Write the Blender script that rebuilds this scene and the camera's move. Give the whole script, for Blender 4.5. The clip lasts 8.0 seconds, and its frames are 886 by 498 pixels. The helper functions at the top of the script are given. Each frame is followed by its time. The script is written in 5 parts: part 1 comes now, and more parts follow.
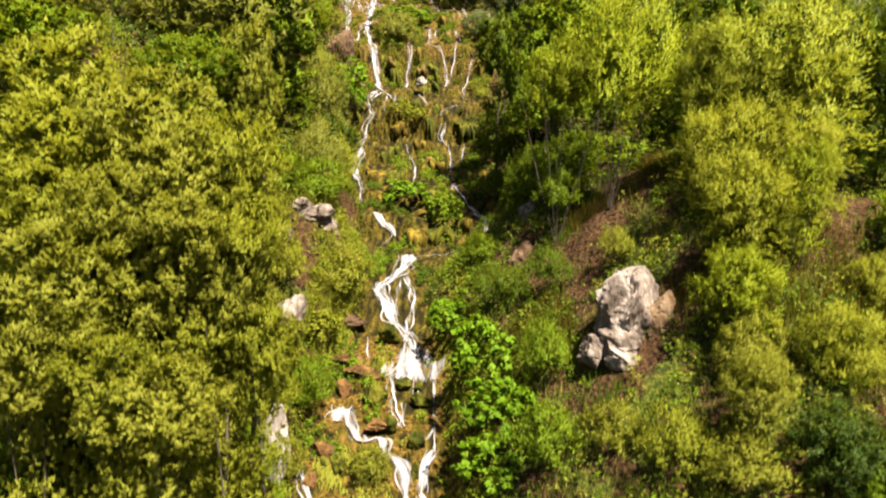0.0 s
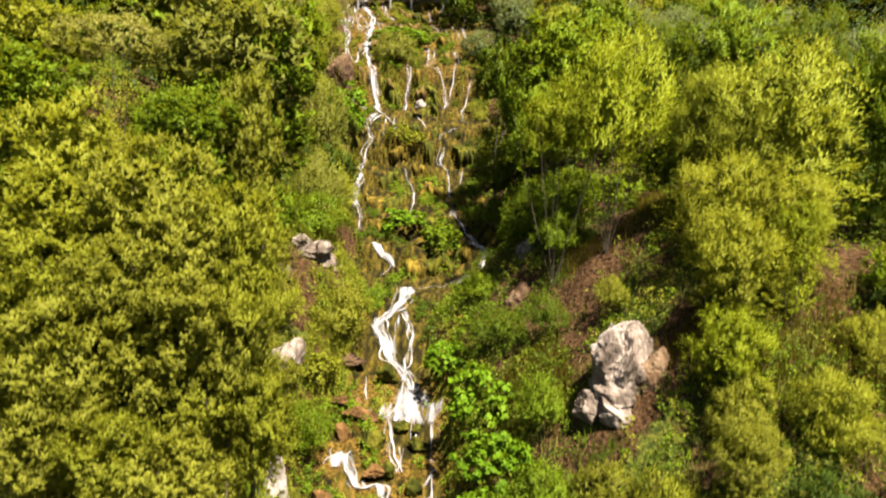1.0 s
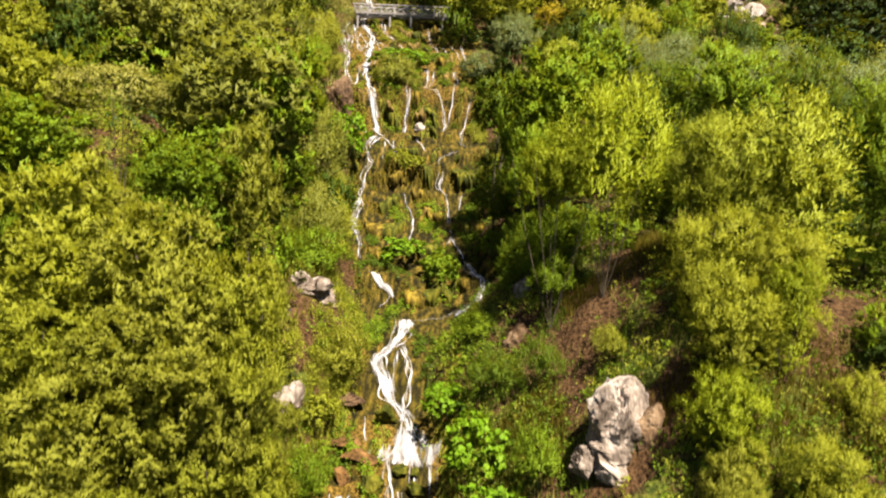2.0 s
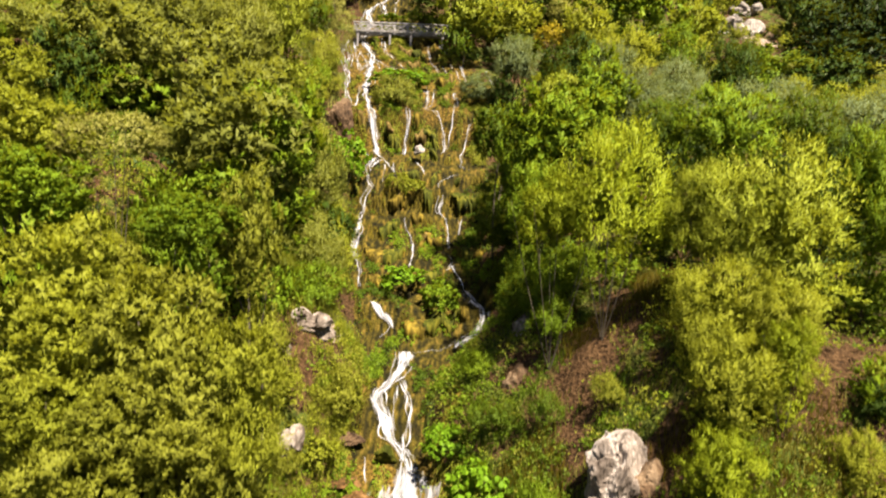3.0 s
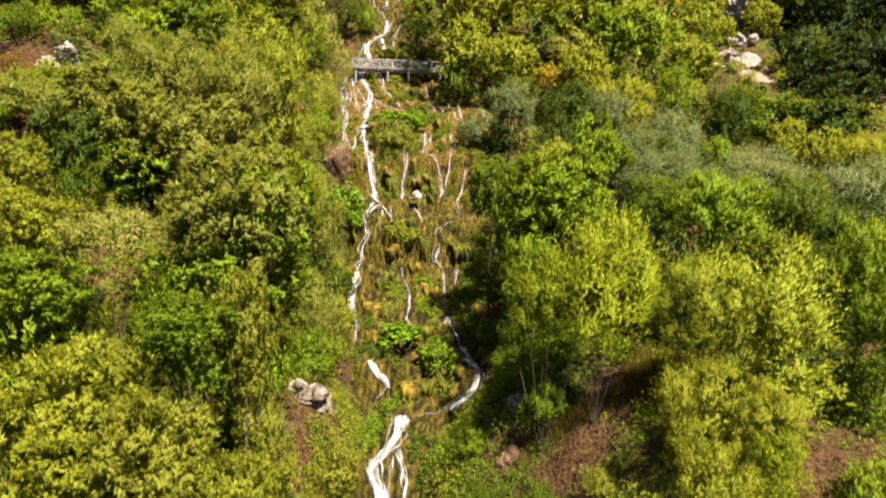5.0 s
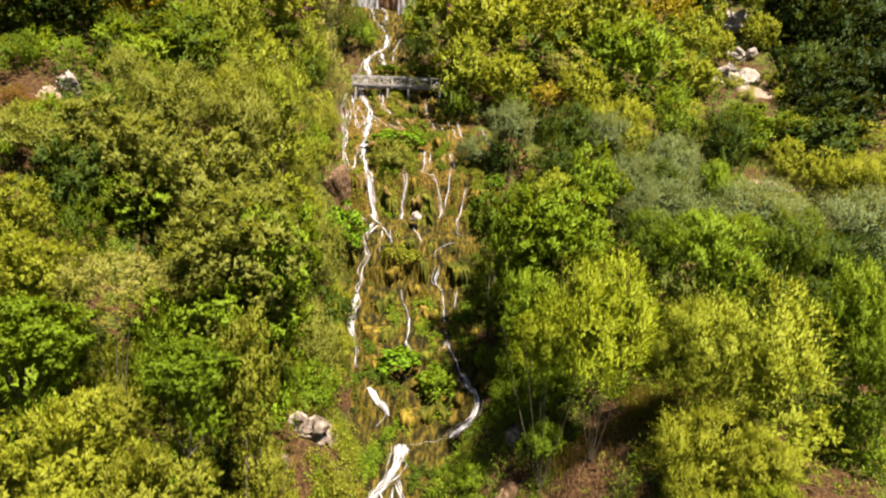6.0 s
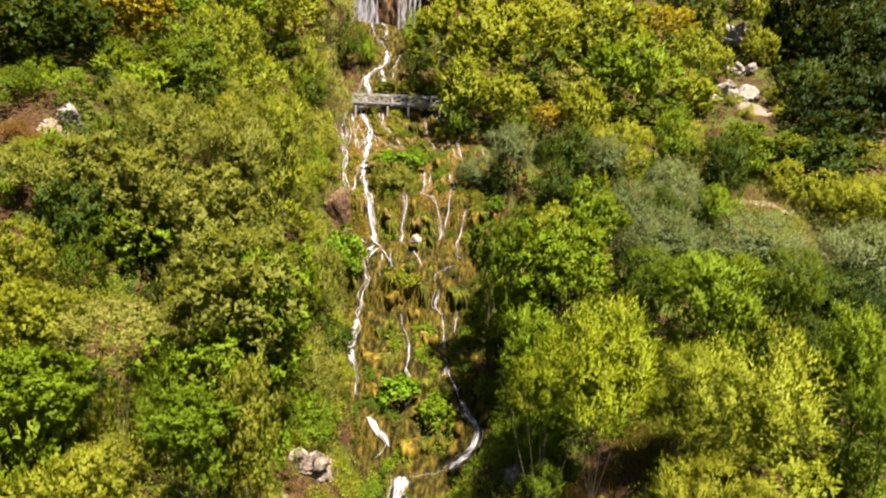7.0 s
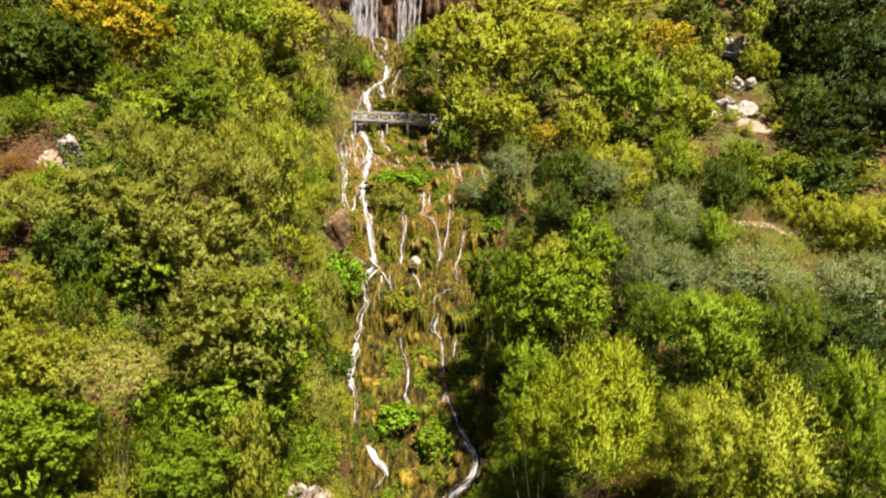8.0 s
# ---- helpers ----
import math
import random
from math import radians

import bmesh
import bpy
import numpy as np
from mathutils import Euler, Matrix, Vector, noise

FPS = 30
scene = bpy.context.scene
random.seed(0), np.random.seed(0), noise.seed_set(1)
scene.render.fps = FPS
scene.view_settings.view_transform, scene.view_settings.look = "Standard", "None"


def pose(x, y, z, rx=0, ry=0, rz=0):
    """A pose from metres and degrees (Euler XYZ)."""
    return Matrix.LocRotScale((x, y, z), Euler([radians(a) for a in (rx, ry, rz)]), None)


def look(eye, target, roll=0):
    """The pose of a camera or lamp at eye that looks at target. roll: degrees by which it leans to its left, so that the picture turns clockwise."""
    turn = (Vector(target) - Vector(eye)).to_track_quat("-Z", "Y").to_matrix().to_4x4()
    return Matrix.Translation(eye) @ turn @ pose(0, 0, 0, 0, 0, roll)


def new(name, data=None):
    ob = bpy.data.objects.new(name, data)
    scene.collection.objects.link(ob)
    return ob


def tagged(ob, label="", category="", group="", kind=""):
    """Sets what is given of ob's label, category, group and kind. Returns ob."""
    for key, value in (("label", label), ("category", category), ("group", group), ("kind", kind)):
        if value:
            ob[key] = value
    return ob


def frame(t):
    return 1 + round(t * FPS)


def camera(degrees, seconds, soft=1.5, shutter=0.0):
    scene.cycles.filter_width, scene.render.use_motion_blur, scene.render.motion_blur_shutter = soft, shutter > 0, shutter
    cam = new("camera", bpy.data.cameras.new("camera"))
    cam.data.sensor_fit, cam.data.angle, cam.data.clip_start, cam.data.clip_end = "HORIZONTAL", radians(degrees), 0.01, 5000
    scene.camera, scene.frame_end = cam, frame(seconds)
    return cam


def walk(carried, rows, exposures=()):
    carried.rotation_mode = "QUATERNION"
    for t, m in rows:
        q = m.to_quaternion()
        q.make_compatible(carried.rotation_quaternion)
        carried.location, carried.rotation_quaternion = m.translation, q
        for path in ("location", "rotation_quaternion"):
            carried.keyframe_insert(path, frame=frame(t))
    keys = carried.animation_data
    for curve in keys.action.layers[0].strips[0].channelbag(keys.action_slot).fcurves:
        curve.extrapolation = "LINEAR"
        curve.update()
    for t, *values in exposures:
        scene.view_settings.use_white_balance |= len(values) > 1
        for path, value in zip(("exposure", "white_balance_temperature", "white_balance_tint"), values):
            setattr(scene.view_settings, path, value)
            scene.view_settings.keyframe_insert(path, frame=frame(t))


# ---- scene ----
cam = camera(66.0, 8.0, soft=2.05, shutter=1.0)
# the drone climbs straight up with its camera held still: seconds, x, y, z
PATH = [
    (0.0, 0.000, 0.000, 30.000), (0.5, 0.002, -0.035, 30.914), (1.0, 0.027, -0.066, 31.864), (1.5, 0.048, -0.083, 32.822),
    (3.0, -0.034, 0.004, 35.616), (3.5, 0.014, 0.020, 36.586), (4.0, 0.043, -0.021, 37.547), (4.5, 0.073, -0.081, 38.542),
    (6.0, 0.041, -0.086, 41.219), (6.5, 0.009, -0.052, 42.196), (7.0, -0.030, 0.016, 43.156), (7.5, -0.041, 0.064, 44.097),
    (8.0, -0.042, 0.104, 45.044),
]
GAZE = pose(0, 0, 0, -6.463, -2.357, 0.267) @ pose(0, 0, 0, 90)
walk(cam, [(t, Matrix.Translation((x, y, z)) @ GAZE) for t, x, y, z in PATH])

# ---- light ----
world = bpy.data.worlds.new("sky")
scene.world = world
world.use_nodes = True
wn = world.node_tree.nodes
sky = wn.new("ShaderNodeTexSky")
sky.sky_type, sky.sun_disc = "NISHITA", False
SUN_HIGH, SUN_TURN = radians(60), radians(149)
sky.sun_elevation, sky.sun_rotation = SUN_HIGH, SUN_TURN
wn["Background"].inputs["Strength"].default_value = 0.027
world.node_tree.links.new(sky.outputs["Color"], wn["Background"].inputs["Color"])
sun = new("sun", bpy.data.lights.new("sun", "SUN"))
sun.data.energy, sun.data.angle, sun.data.color = 5.0, radians(2.5), (1.0, 0.87, 0.66)
SUN_AT = Vector((math.sin(SUN_TURN) * math.cos(SUN_HIGH), math.cos(SUN_TURN) * math.cos(SUN_HIGH), math.sin(SUN_HIGH)))
sun.matrix_world = look(SUN_AT * 200, (0, 0, 0))
scene.view_settings.exposure = 2.36


# ---- materials ----
def material(name, rough=0.8):
    m = bpy.data.materials.new(name)
    m.use_nodes = True
    b = m.node_tree.nodes["Principled BSDF"]
    b.inputs["Roughness"].default_value = rough
    b.inputs["Specular IOR Level"].default_value = 0.1
    return m, m.node_tree, b


def node(tree, kind, **inputs):
    n = tree.nodes.new(kind)
    for key, value in inputs.items():
        n.inputs[key.replace("_", " ")].default_value = value
    return n


def ramp(tree, fac, *stops):
    r = tree.nodes.new("ShaderNodeValToRGB")
    e = r.color_ramp.elements
    while len(e) < len(stops):
        e.new(0.5)
    for el, (p, c) in zip(e, stops):
        el.position, el.color = p, (*c, 1)
    tree.links.new(fac, r.inputs[0])
    return r.outputs[0]


def mixed(tree, fac, a, b, blend="MIX"):
    n = tree.nodes.new("ShaderNodeMix")
    n.data_type, n.blend_type = "RGBA", blend
    if isinstance(fac, float):
        n.inputs[0].default_value = fac
    else:
        tree.links.new(fac, n.inputs[0])
    for socket, value in ((n.inputs[6], a), (n.inputs[7], b)):
        if isinstance(value, tuple):
            socket.default_value = (*value, 1)
        else:
            tree.links.new(value, socket)
    return n.outputs[2]


def math_node(tree, op, a, b=0.0):
    n = tree.nodes.new("ShaderNodeMath")
    n.operation = op
    for socket, value in zip(n.inputs, (a, b)):
        if isinstance(value, (int, float)):
            socket.default_value = value
        else:
            tree.links.new(value, socket)
    return n.outputs[0]


def noise_of(tree, coords, scale, detail=4.0, stretch=(1, 1, 1)):
    mp = tree.nodes.new("ShaderNodeMapping")
    mp.inputs["Scale"].default_value = stretch
    tree.links.new(coords, mp.inputs["Vector"])
    n = node(tree, "ShaderNodeTexNoise", Scale=scale, Detail=detail)
    tree.links.new(mp.outputs[0], n.inputs["Vector"])
    return n.outputs["Fac"]


def bumped(tree, b, fac, strength, distance):
    n = node(tree, "ShaderNodeBump", Strength=strength, Distance=distance)
    tree.links.new(fac, n.inputs["Height"])
    tree.links.new(n.outputs[0], b.inputs["Normal"])


def leaf_material(name, low, mid, high, shine=0.55, through_light=0.34):
    """Foliage: a colour per leaf between three shades, patches of colour over the crown, some light through the leaf."""
    low, mid, high = ((r, g, c if name == "leaf_silver" else 0.82 * c) for r, g, c in (low, mid, high))
    m, tree, b = material(name, shine)
    geo = tree.nodes.new("ShaderNodeNewGeometry")
    info = tree.nodes.new("ShaderNodeObjectInfo")
    patch = noise_of(tree, geo.outputs["Position"], 0.7, 5.0)
    f = math_node(tree, "MULTIPLY", geo.outputs["Random Per Island"], 0.22)
    f = math_node(tree, "ADD", f, math_node(tree, "MULTIPLY", patch, 0.38))
    f = math_node(tree, "ADD", f, math_node(tree, "MULTIPLY", info.outputs["Random"], 0.16))
    f = math_node(tree, "ADD", f, 0.04)
    colour = ramp(tree, f, (0.0, low), (0.5, mid), (1.0, tuple(0.80 * c for c in high)))
    tree.links.new(colour, b.inputs["Base Color"])
    b.inputs["Specular IOR Level"].default_value = 0.07
    t = node(tree, "ShaderNodeBsdfTranslucent")
    tree.links.new(mixed(tree, 0.35, colour, (0.30, 0.30, 0.008)), t.inputs["Color"])
    mix = tree.nodes.new("ShaderNodeMixShader")
    mix.inputs[0].default_value = through_light
    tree.links.new(b.outputs[0], mix.inputs[1])
    tree.links.new(t.outputs[0], mix.inputs[2])
    tree.links.new(mix.outputs[0], tree.nodes["Material Output"].inputs["Surface"])
    return m


LEAF = {
    "lime": leaf_material("leaf_lime", (0.072, 0.092, 0.011), (0.182, 0.198, 0.021), (0.275, 0.275, 0.038), through_light=0.44),
    "spring": leaf_material("leaf_spring", (0.055, 0.082, 0.005), (0.168, 0.203, 0.012), (0.275, 0.29, 0.026)),
    "yellow": leaf_material("leaf_yellow", (0.094, 0.116, 0.010), (0.165, 0.190, 0.020), (0.235, 0.252, 0.034)),
    "olive": leaf_material("leaf_olive", (0.074, 0.086, 0.012), (0.174, 0.184, 0.026), (0.262, 0.256, 0.046), through_light=0.44),
    "sage": leaf_material("leaf_sage", (0.060, 0.074, 0.014), (0.150, 0.162, 0.036), (0.24, 0.238, 0.06), through_light=0.44),
    "green": leaf_material("leaf_green", (0.03, 0.06, 0.005), (0.105, 0.16, 0.010), (0.235, 0.25, 0.02)),
    # about half as bright as leaf_green: shade put into the leaf colour
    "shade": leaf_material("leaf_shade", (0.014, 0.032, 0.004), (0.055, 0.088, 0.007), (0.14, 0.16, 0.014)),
    # deep green trees, and shade painted into undergrowth and lower crowns
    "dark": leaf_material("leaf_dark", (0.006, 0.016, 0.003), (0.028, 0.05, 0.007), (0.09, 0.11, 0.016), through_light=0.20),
    # right-hand woods: hillside shade painted as near-black leaves that pass little light
    "deep": leaf_material("leaf_deep_shade", (0.003, 0.008, 0.002), (0.012, 0.024, 0.004), (0.045, 0.06, 0.009), through_light=0.10),
    "silver": leaf_material("leaf_silver", (0.018, 0.030, 0.010), (0.10, 0.128, 0.055), (0.29, 0.32, 0.18)),
    "gold": leaf_material("leaf_gold", (0.12, 0.10, 0.007), (0.235, 0.175, 0.014), (0.34, 0.25, 0.025)),
    "pale": leaf_material("leaf_pale", (0.10, 0.10, 0.028), (0.19, 0.185, 0.052), (0.29, 0.265, 0.085)),
    "fresh": leaf_material("leaf_fresh", (0.03, 0.075, 0.004), (0.10, 0.185, 0.010), (0.23, 0.30, 0.02)),
    "red": leaf_material("leaf_red", (0.06, 0.03, 0.010), (0.13, 0.055, 0.02), (0.22, 0.11, 0.035)),
    "moss": leaf_material("leaf_moss", (0.010, 0.009, 0.001), (0.068, 0.053, 0.005), (0.155, 0.110, 0.014), 0.7, 0.2),
}


def bark_material():
    m, tree, b = material("bark", 0.85)
    tc = tree.nodes.new("ShaderNodeTexCoord")
    n = noise_of(tree, tc.outputs["Object"], 9, 5.0, (1, 1, 0.2))
    tree.links.new(ramp(tree, n, (0.3, (0.025, 0.02, 0.015)), (0.55, (0.07, 0.058, 0.045)), (0.75, (0.15, 0.135, 0.11))), b.inputs["Base Color"])
    bumped(tree, b, n, 0.6, 0.05)
    return m


def rock_material(name, low, mid, high, streak=1.0):
    m, tree, b = material(name, 0.85)
    geo = tree.nodes.new("ShaderNodeNewGeometry")
    a = noise_of(tree, geo.outputs["Position"], 0.9 if streak == 1.0 else 2.0, 6.0, (1, 1, 0.6 * streak))
    c = noise_of(tree, geo.outputs["Position"], 5.0, 6.0, (1, 1, 0.5 * streak))
    f = math_node(tree, "ADD", math_node(tree, "MULTIPLY", a, 0.6), math_node(tree, "MULTIPLY", c, 0.4))
    tree.links.new(ramp(tree, f, (0.36, low), (0.5, mid), (0.62, high)), b.inputs["Base Color"])
    bumped(tree, b, c, 0.8, 0.12)
    return m


def ground_material():
    """Soil, litter, moss and pale tufa, mixed by noise; wet moss along the stream, bare earth on the banks."""
    m, tree, b = material("hillside", 0.9)
    geo = tree.nodes.new("ShaderNodeNewGeometry")
    pos = geo.outputs["Position"]
    big, mid, fine = noise_of(tree, pos, 0.25, 4.0), noise_of(tree, pos, 1.1, 5.0), noise_of(tree, pos, 6.0, 6.0)
    earth = ramp(tree, fine, (0.3, (0.012, 0.006, 0.003)), (0.5, (0.040, 0.021, 0.009)), (0.72, (0.084, 0.049, 0.024)))
    grass = ramp(tree, fine, (0.3, (0.012, 0.02, 0.003)), (0.55, (0.05, 0.062, 0.008)), (0.75, (0.12, 0.11, 0.02)))
    moss = ramp(tree, noise_of(tree, pos, 2.4, 6.0, (1.5, 0.4, 0.35)), (0.30, (0.003, 0.003, 0.001)), (0.45, (0.016, 0.013, 0.002)),
                (0.58, (0.052, 0.040, 0.005)), (0.72, (0.12, 0.075, 0.016)))
    cover = ramp(tree, math_node(tree, "ADD", math_node(tree, "MULTIPLY", big, 0.5), math_node(tree, "MULTIPLY", mid, 0.5)), (0.47, (0, 0, 0)), (0.54, (1, 1, 1)))
    attr = tree.nodes.new("ShaderNodeAttribute")
    attr.attribute_name = "cover"
    sep = tree.nodes.new("ShaderNodeSeparateColor")
    tree.links.new(attr.outputs["Color"], sep.inputs[0])
    land = mixed(tree, cover, earth, grass)
    bare = math_node(tree, "GREATER_THAN", math_node(tree, "ADD", sep.outputs[1], math_node(tree, "MULTIPLY", mid, 0.5)), 0.72)
    land = mixed(tree, bare, land, earth)
    wet = math_node(tree, "GREATER_THAN", math_node(tree, "ADD", sep.outputs[0], math_node(tree, "MULTIPLY", mid, 0.6)), 0.75)
    rust = ramp(tree, fine, (0.32, (0.012, 0.008, 0.002)), (0.5, (0.066, 0.042, 0.007)), (0.68, (0.150, 0.094, 0.018)))
    stain = math_node(tree, "MULTIPLY", attr.outputs["Alpha"], ramp(tree, noise_of(tree, pos, 0.8, 5.0), (0.47, (0, 0, 0)), (0.54, (1, 1, 1))))
    land = mixed(tree, wet, land, mixed(tree, stain, moss, rust))
    stony = math_node(tree, "GREATER_THAN", math_node(tree, "ADD", sep.outputs[2], math_node(tree, "MULTIPLY", mid, 0.5)), 0.75)
    stone = ramp(tree, fine, (0.3, (0.06, 0.035, 0.025)), (0.5, (0.17, 0.125, 0.10)), (0.7, (0.30, 0.26, 0.225)))
    land = mixed(tree, stony, land, stone)
    tree.links.new(land, b.inputs["Base Color"])
    h = math_node(tree, "ADD", fine, mid)
    bumped(tree, b, h, 1.0, 0.25)
    return m


def water_material(name, body, thick):
    """White falling water, streaked along its fall; it thins and frays towards its edges, where the rock shows through."""
    m, tree, b = material(name, 0.3)
    flow = tree.nodes.new("ShaderNodeAttribute")
    flow.attribute_name = "flow"
    n = noise_of(tree, flow.outputs["Vector"], 1.0, 4.0, (4.6, 0.5, 1.0))
    tree.links.new(ramp(tree, n, (0.3, tuple(0.6 * c for c in body)), (0.55, body), (0.8, tuple(1.4 * c for c in body))), b.inputs["Base Color"])
    attr = tree.nodes.new("ShaderNodeAttribute")
    attr.attribute_name = "edge"
    t = node(tree, "ShaderNodeBsdfTransparent")
    mix = tree.nodes.new("ShaderNodeMixShader")
    veil = math_node(tree, "SUBTRACT", math_node(tree, "ADD", math_node(tree, "MULTIPLY", n, 2.6), thick), math_node(tree, "MULTIPLY", attr.outputs["Fac"], 1.15))
    tree.links.new(ramp(tree, veil, (0.15, (0, 0, 0)), (1.05, (0.97, 0.97, 0.97))), mix.inputs[0])
    tree.links.new(t.outputs[0], mix.inputs[1])
    tree.links.new(b.outputs[0], mix.inputs[2])
    tree.links.new(mix.outputs[0], tree.nodes["Material Output"].inputs["Surface"])
    bumped(tree, b, n, 0.5, 0.08)
    return m


def timber_material():
    m, tree, b = material("weathered_timber", 0.8)
    tc = tree.nodes.new("ShaderNodeTexCoord")
    info = tree.nodes.new("ShaderNodeObjectInfo")
    n = noise_of(tree, tc.outputs["Object"], 6, 5.0, (0.4, 4, 4))
    c = ramp(tree, n, (0.3, (0.09, 0.082, 0.088)), (0.5, (0.20, 0.188, 0.20)), (0.7, (0.34, 0.325, 0.345)))
    tree.links.new(mixed(tree, math_node(tree, "MULTIPLY", info.outputs["Random"], 0.4), c, (0.07, 0.06, 0.06)), b.inputs["Base Color"])
    bumped(tree, b, n, 0.5, 0.02)
    return m


BARK, TIMBER, GROUND = bark_material(), timber_material(), ground_material()
PALE_ROCK = rock_material("pale_rock", (0.03, 0.022, 0.018), (0.13, 0.105, 0.092), (0.28, 0.245, 0.23))
WHITE_TUFA = rock_material("white_tufa", (0.09, 0.075, 0.066), (0.19, 0.165, 0.155), (0.32, 0.29, 0.28))
TAN_ROCK = rock_material("tan_rock", (0.020, 0.012, 0.008), (0.075, 0.046, 0.027), (0.14, 0.097, 0.064))
RUST_TUFA = rock_material("rust_tufa", (0.012, 0.007, 0.003), (0.075, 0.04, 0.014), (0.165, 0.09, 0.036))
CLIFF_ROCK = rock_material("cliff_rock", (0.006, 0.004, 0.003), (0.04, 0.02, 0.01), (0.12, 0.075, 0.045), 0.4)
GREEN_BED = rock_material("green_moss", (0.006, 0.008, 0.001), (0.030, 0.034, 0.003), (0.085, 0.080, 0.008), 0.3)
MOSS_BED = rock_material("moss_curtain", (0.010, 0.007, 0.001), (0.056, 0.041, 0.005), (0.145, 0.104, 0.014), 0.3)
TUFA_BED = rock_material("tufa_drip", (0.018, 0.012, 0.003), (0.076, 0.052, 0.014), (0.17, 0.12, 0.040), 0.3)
WATER, VEIL = water_material("white_water", (0.285, 0.283, 0.32), -0.60), water_material("water_veil", (0.17, 0.166, 0.19), -0.15)

# ---- terrain ----
def lattice(ix, iy, seed):
    h = np.sin(ix * 127.1 + iy * 311.7 + seed * 74.7) * 43758.5453
    return h - np.floor(h)


def vnoise(x, y, seed=0):
    """Smooth value noise, -1 to 1."""
    ix, iy = np.floor(x), np.floor(y)
    fx, fy = x - ix, y - iy
    fx, fy = fx * fx * (3 - 2 * fx), fy * fy * (3 - 2 * fy)
    a, b = lattice(ix, iy, seed), lattice(ix + 1, iy, seed)
    c, d = lattice(ix, iy + 1, seed), lattice(ix + 1, iy + 1, seed)
    return 2 * ((a * (1 - fx) + b * fx) * (1 - fy) + (c * (1 - fx) + d * fx) * fy) - 1


def smooth(a, b, x):
    u = np.clip((x - a) / (b - a), 0, 1)
    return u * u * (3 - 2 * u)


# along the valley (y): height of the stream bed, of the slope on its left and on its right; the bed's middle and half width
BED = ((-60, 6), (0, 8), (12, 14), (18, 17.3), (25.3, 20.3), (27.8, 21.3), (32.5, 23.7), (40.8, 25.7), (41.8, 27.1), (44.7, 27.7), (50.5, 30.3),
       (53.4, 32.3), (54.3, 34.2), (60.4, 37.5), (61.5, 40.7), (68, 45), (75, 48.6), (82.8, 54), (90, 58.8), (93.5, 61.8), (96, 63))
LEFT = ((-60, 9), (0, 14), (10, 20), (18, 26), (27, 31.5), (36, 38), (41, 40.5), (53, 45.5), (66, 48.5), (79, 52), (93, 60))
RIGHT = ((-60, 9), (0, 13), (10, 19), (16, 23.5), (21, 27), (23, 28.3), (29, 30.5), (39, 32), (46, 34), (55, 38), (63, 41.5), (75, 49), (93, 58.5))
MIDDLE = ((0, -1.8), (25, -2.2), (29, -2.0), (33, -2.2), (38, -1.1), (42, -1.0), (46, -2.2), (60, -2.5), (68, -3.5), (75, -5), (83, -7.5), (90, -9))
HALF = ((0, 2.6), (25, 2.8), (29, 2.0), (33, 1.5), (36, 2.2), (39, 3.6), (43, 4.0), (46, 4.2), (55, 5), (65, 6), (75, 5.5), (80, 2.5), (92, 4.5))


def along(table, y):
    return np.interp(y, [a for a, _ in table], [b for _, b in table])


# streams: (width, points), and a map of how near each place in the bed is to running water
STREAMS = []
CHANNEL = np.zeros((430, 130))


def spline(points, step):
    """Even points along a smooth line through the given ones."""
    p = np.array([points[0], *points, points[-1]], float)
    out = []
    for a, b, c, d in zip(p, p[1:], p[2:], p[3:]):
        n = max(2, int(np.hypot(*(c - b)) / step))
        for t in np.linspace(0, 1, n, endpoint=False):
            out.append(0.5 * (2 * b + (c - a) * t + (2 * a - 5 * b + 4 * c - d) * t * t + (3 * b - a - 3 * c + d) * t ** 3))
    out.append(p[-1])
    return np.array(out)


def rivulet(width, *points, spread=1.0):
    """Note a line of running water along the points (x, y); the tufa under it is worn smooth."""
    line = spline(points, 0.11)
    STREAMS.append((width, spread, line))
    width = width * (1 + spread) / 2
    gy, gx = np.mgrid[0:430, 0:130]
    X, Y = -18 + 0.2 * gx, 14 + 0.2 * gy
    for px, py in line[::2]:
        j, i = int((px + 18) / 0.2), int((py - 14) / 0.2)
        sl = (slice(max(0, i - 8), i + 9), slice(max(0, j - 6), j + 7))
        d = np.hypot((X[sl] - px) / (0.35 + 0.5 * width), (Y[sl] - py) / (0.7 + 0.4 * width))
        CHANNEL[sl] = np.maximum(CHANNEL[sl], 1 - smooth(0.6, 1.5, d))


def channel(x, y):
    """1 under running water, 0 away from it."""
    u, v = np.clip((x + 18) / 0.2, 0, 128.9), np.clip((y - 14) / 0.2, 0, 428.9)
    j, i = u.astype(int), v.astype(int)
    a, b = u - j, v - i
    return (CHANNEL[i, j] * (1 - a) + CHANNEL[i, j + 1] * a) * (1 - b) + (CHANNEL[i + 1, j] * (1 - a) + CHANNEL[i + 1, j + 1] * a) * b


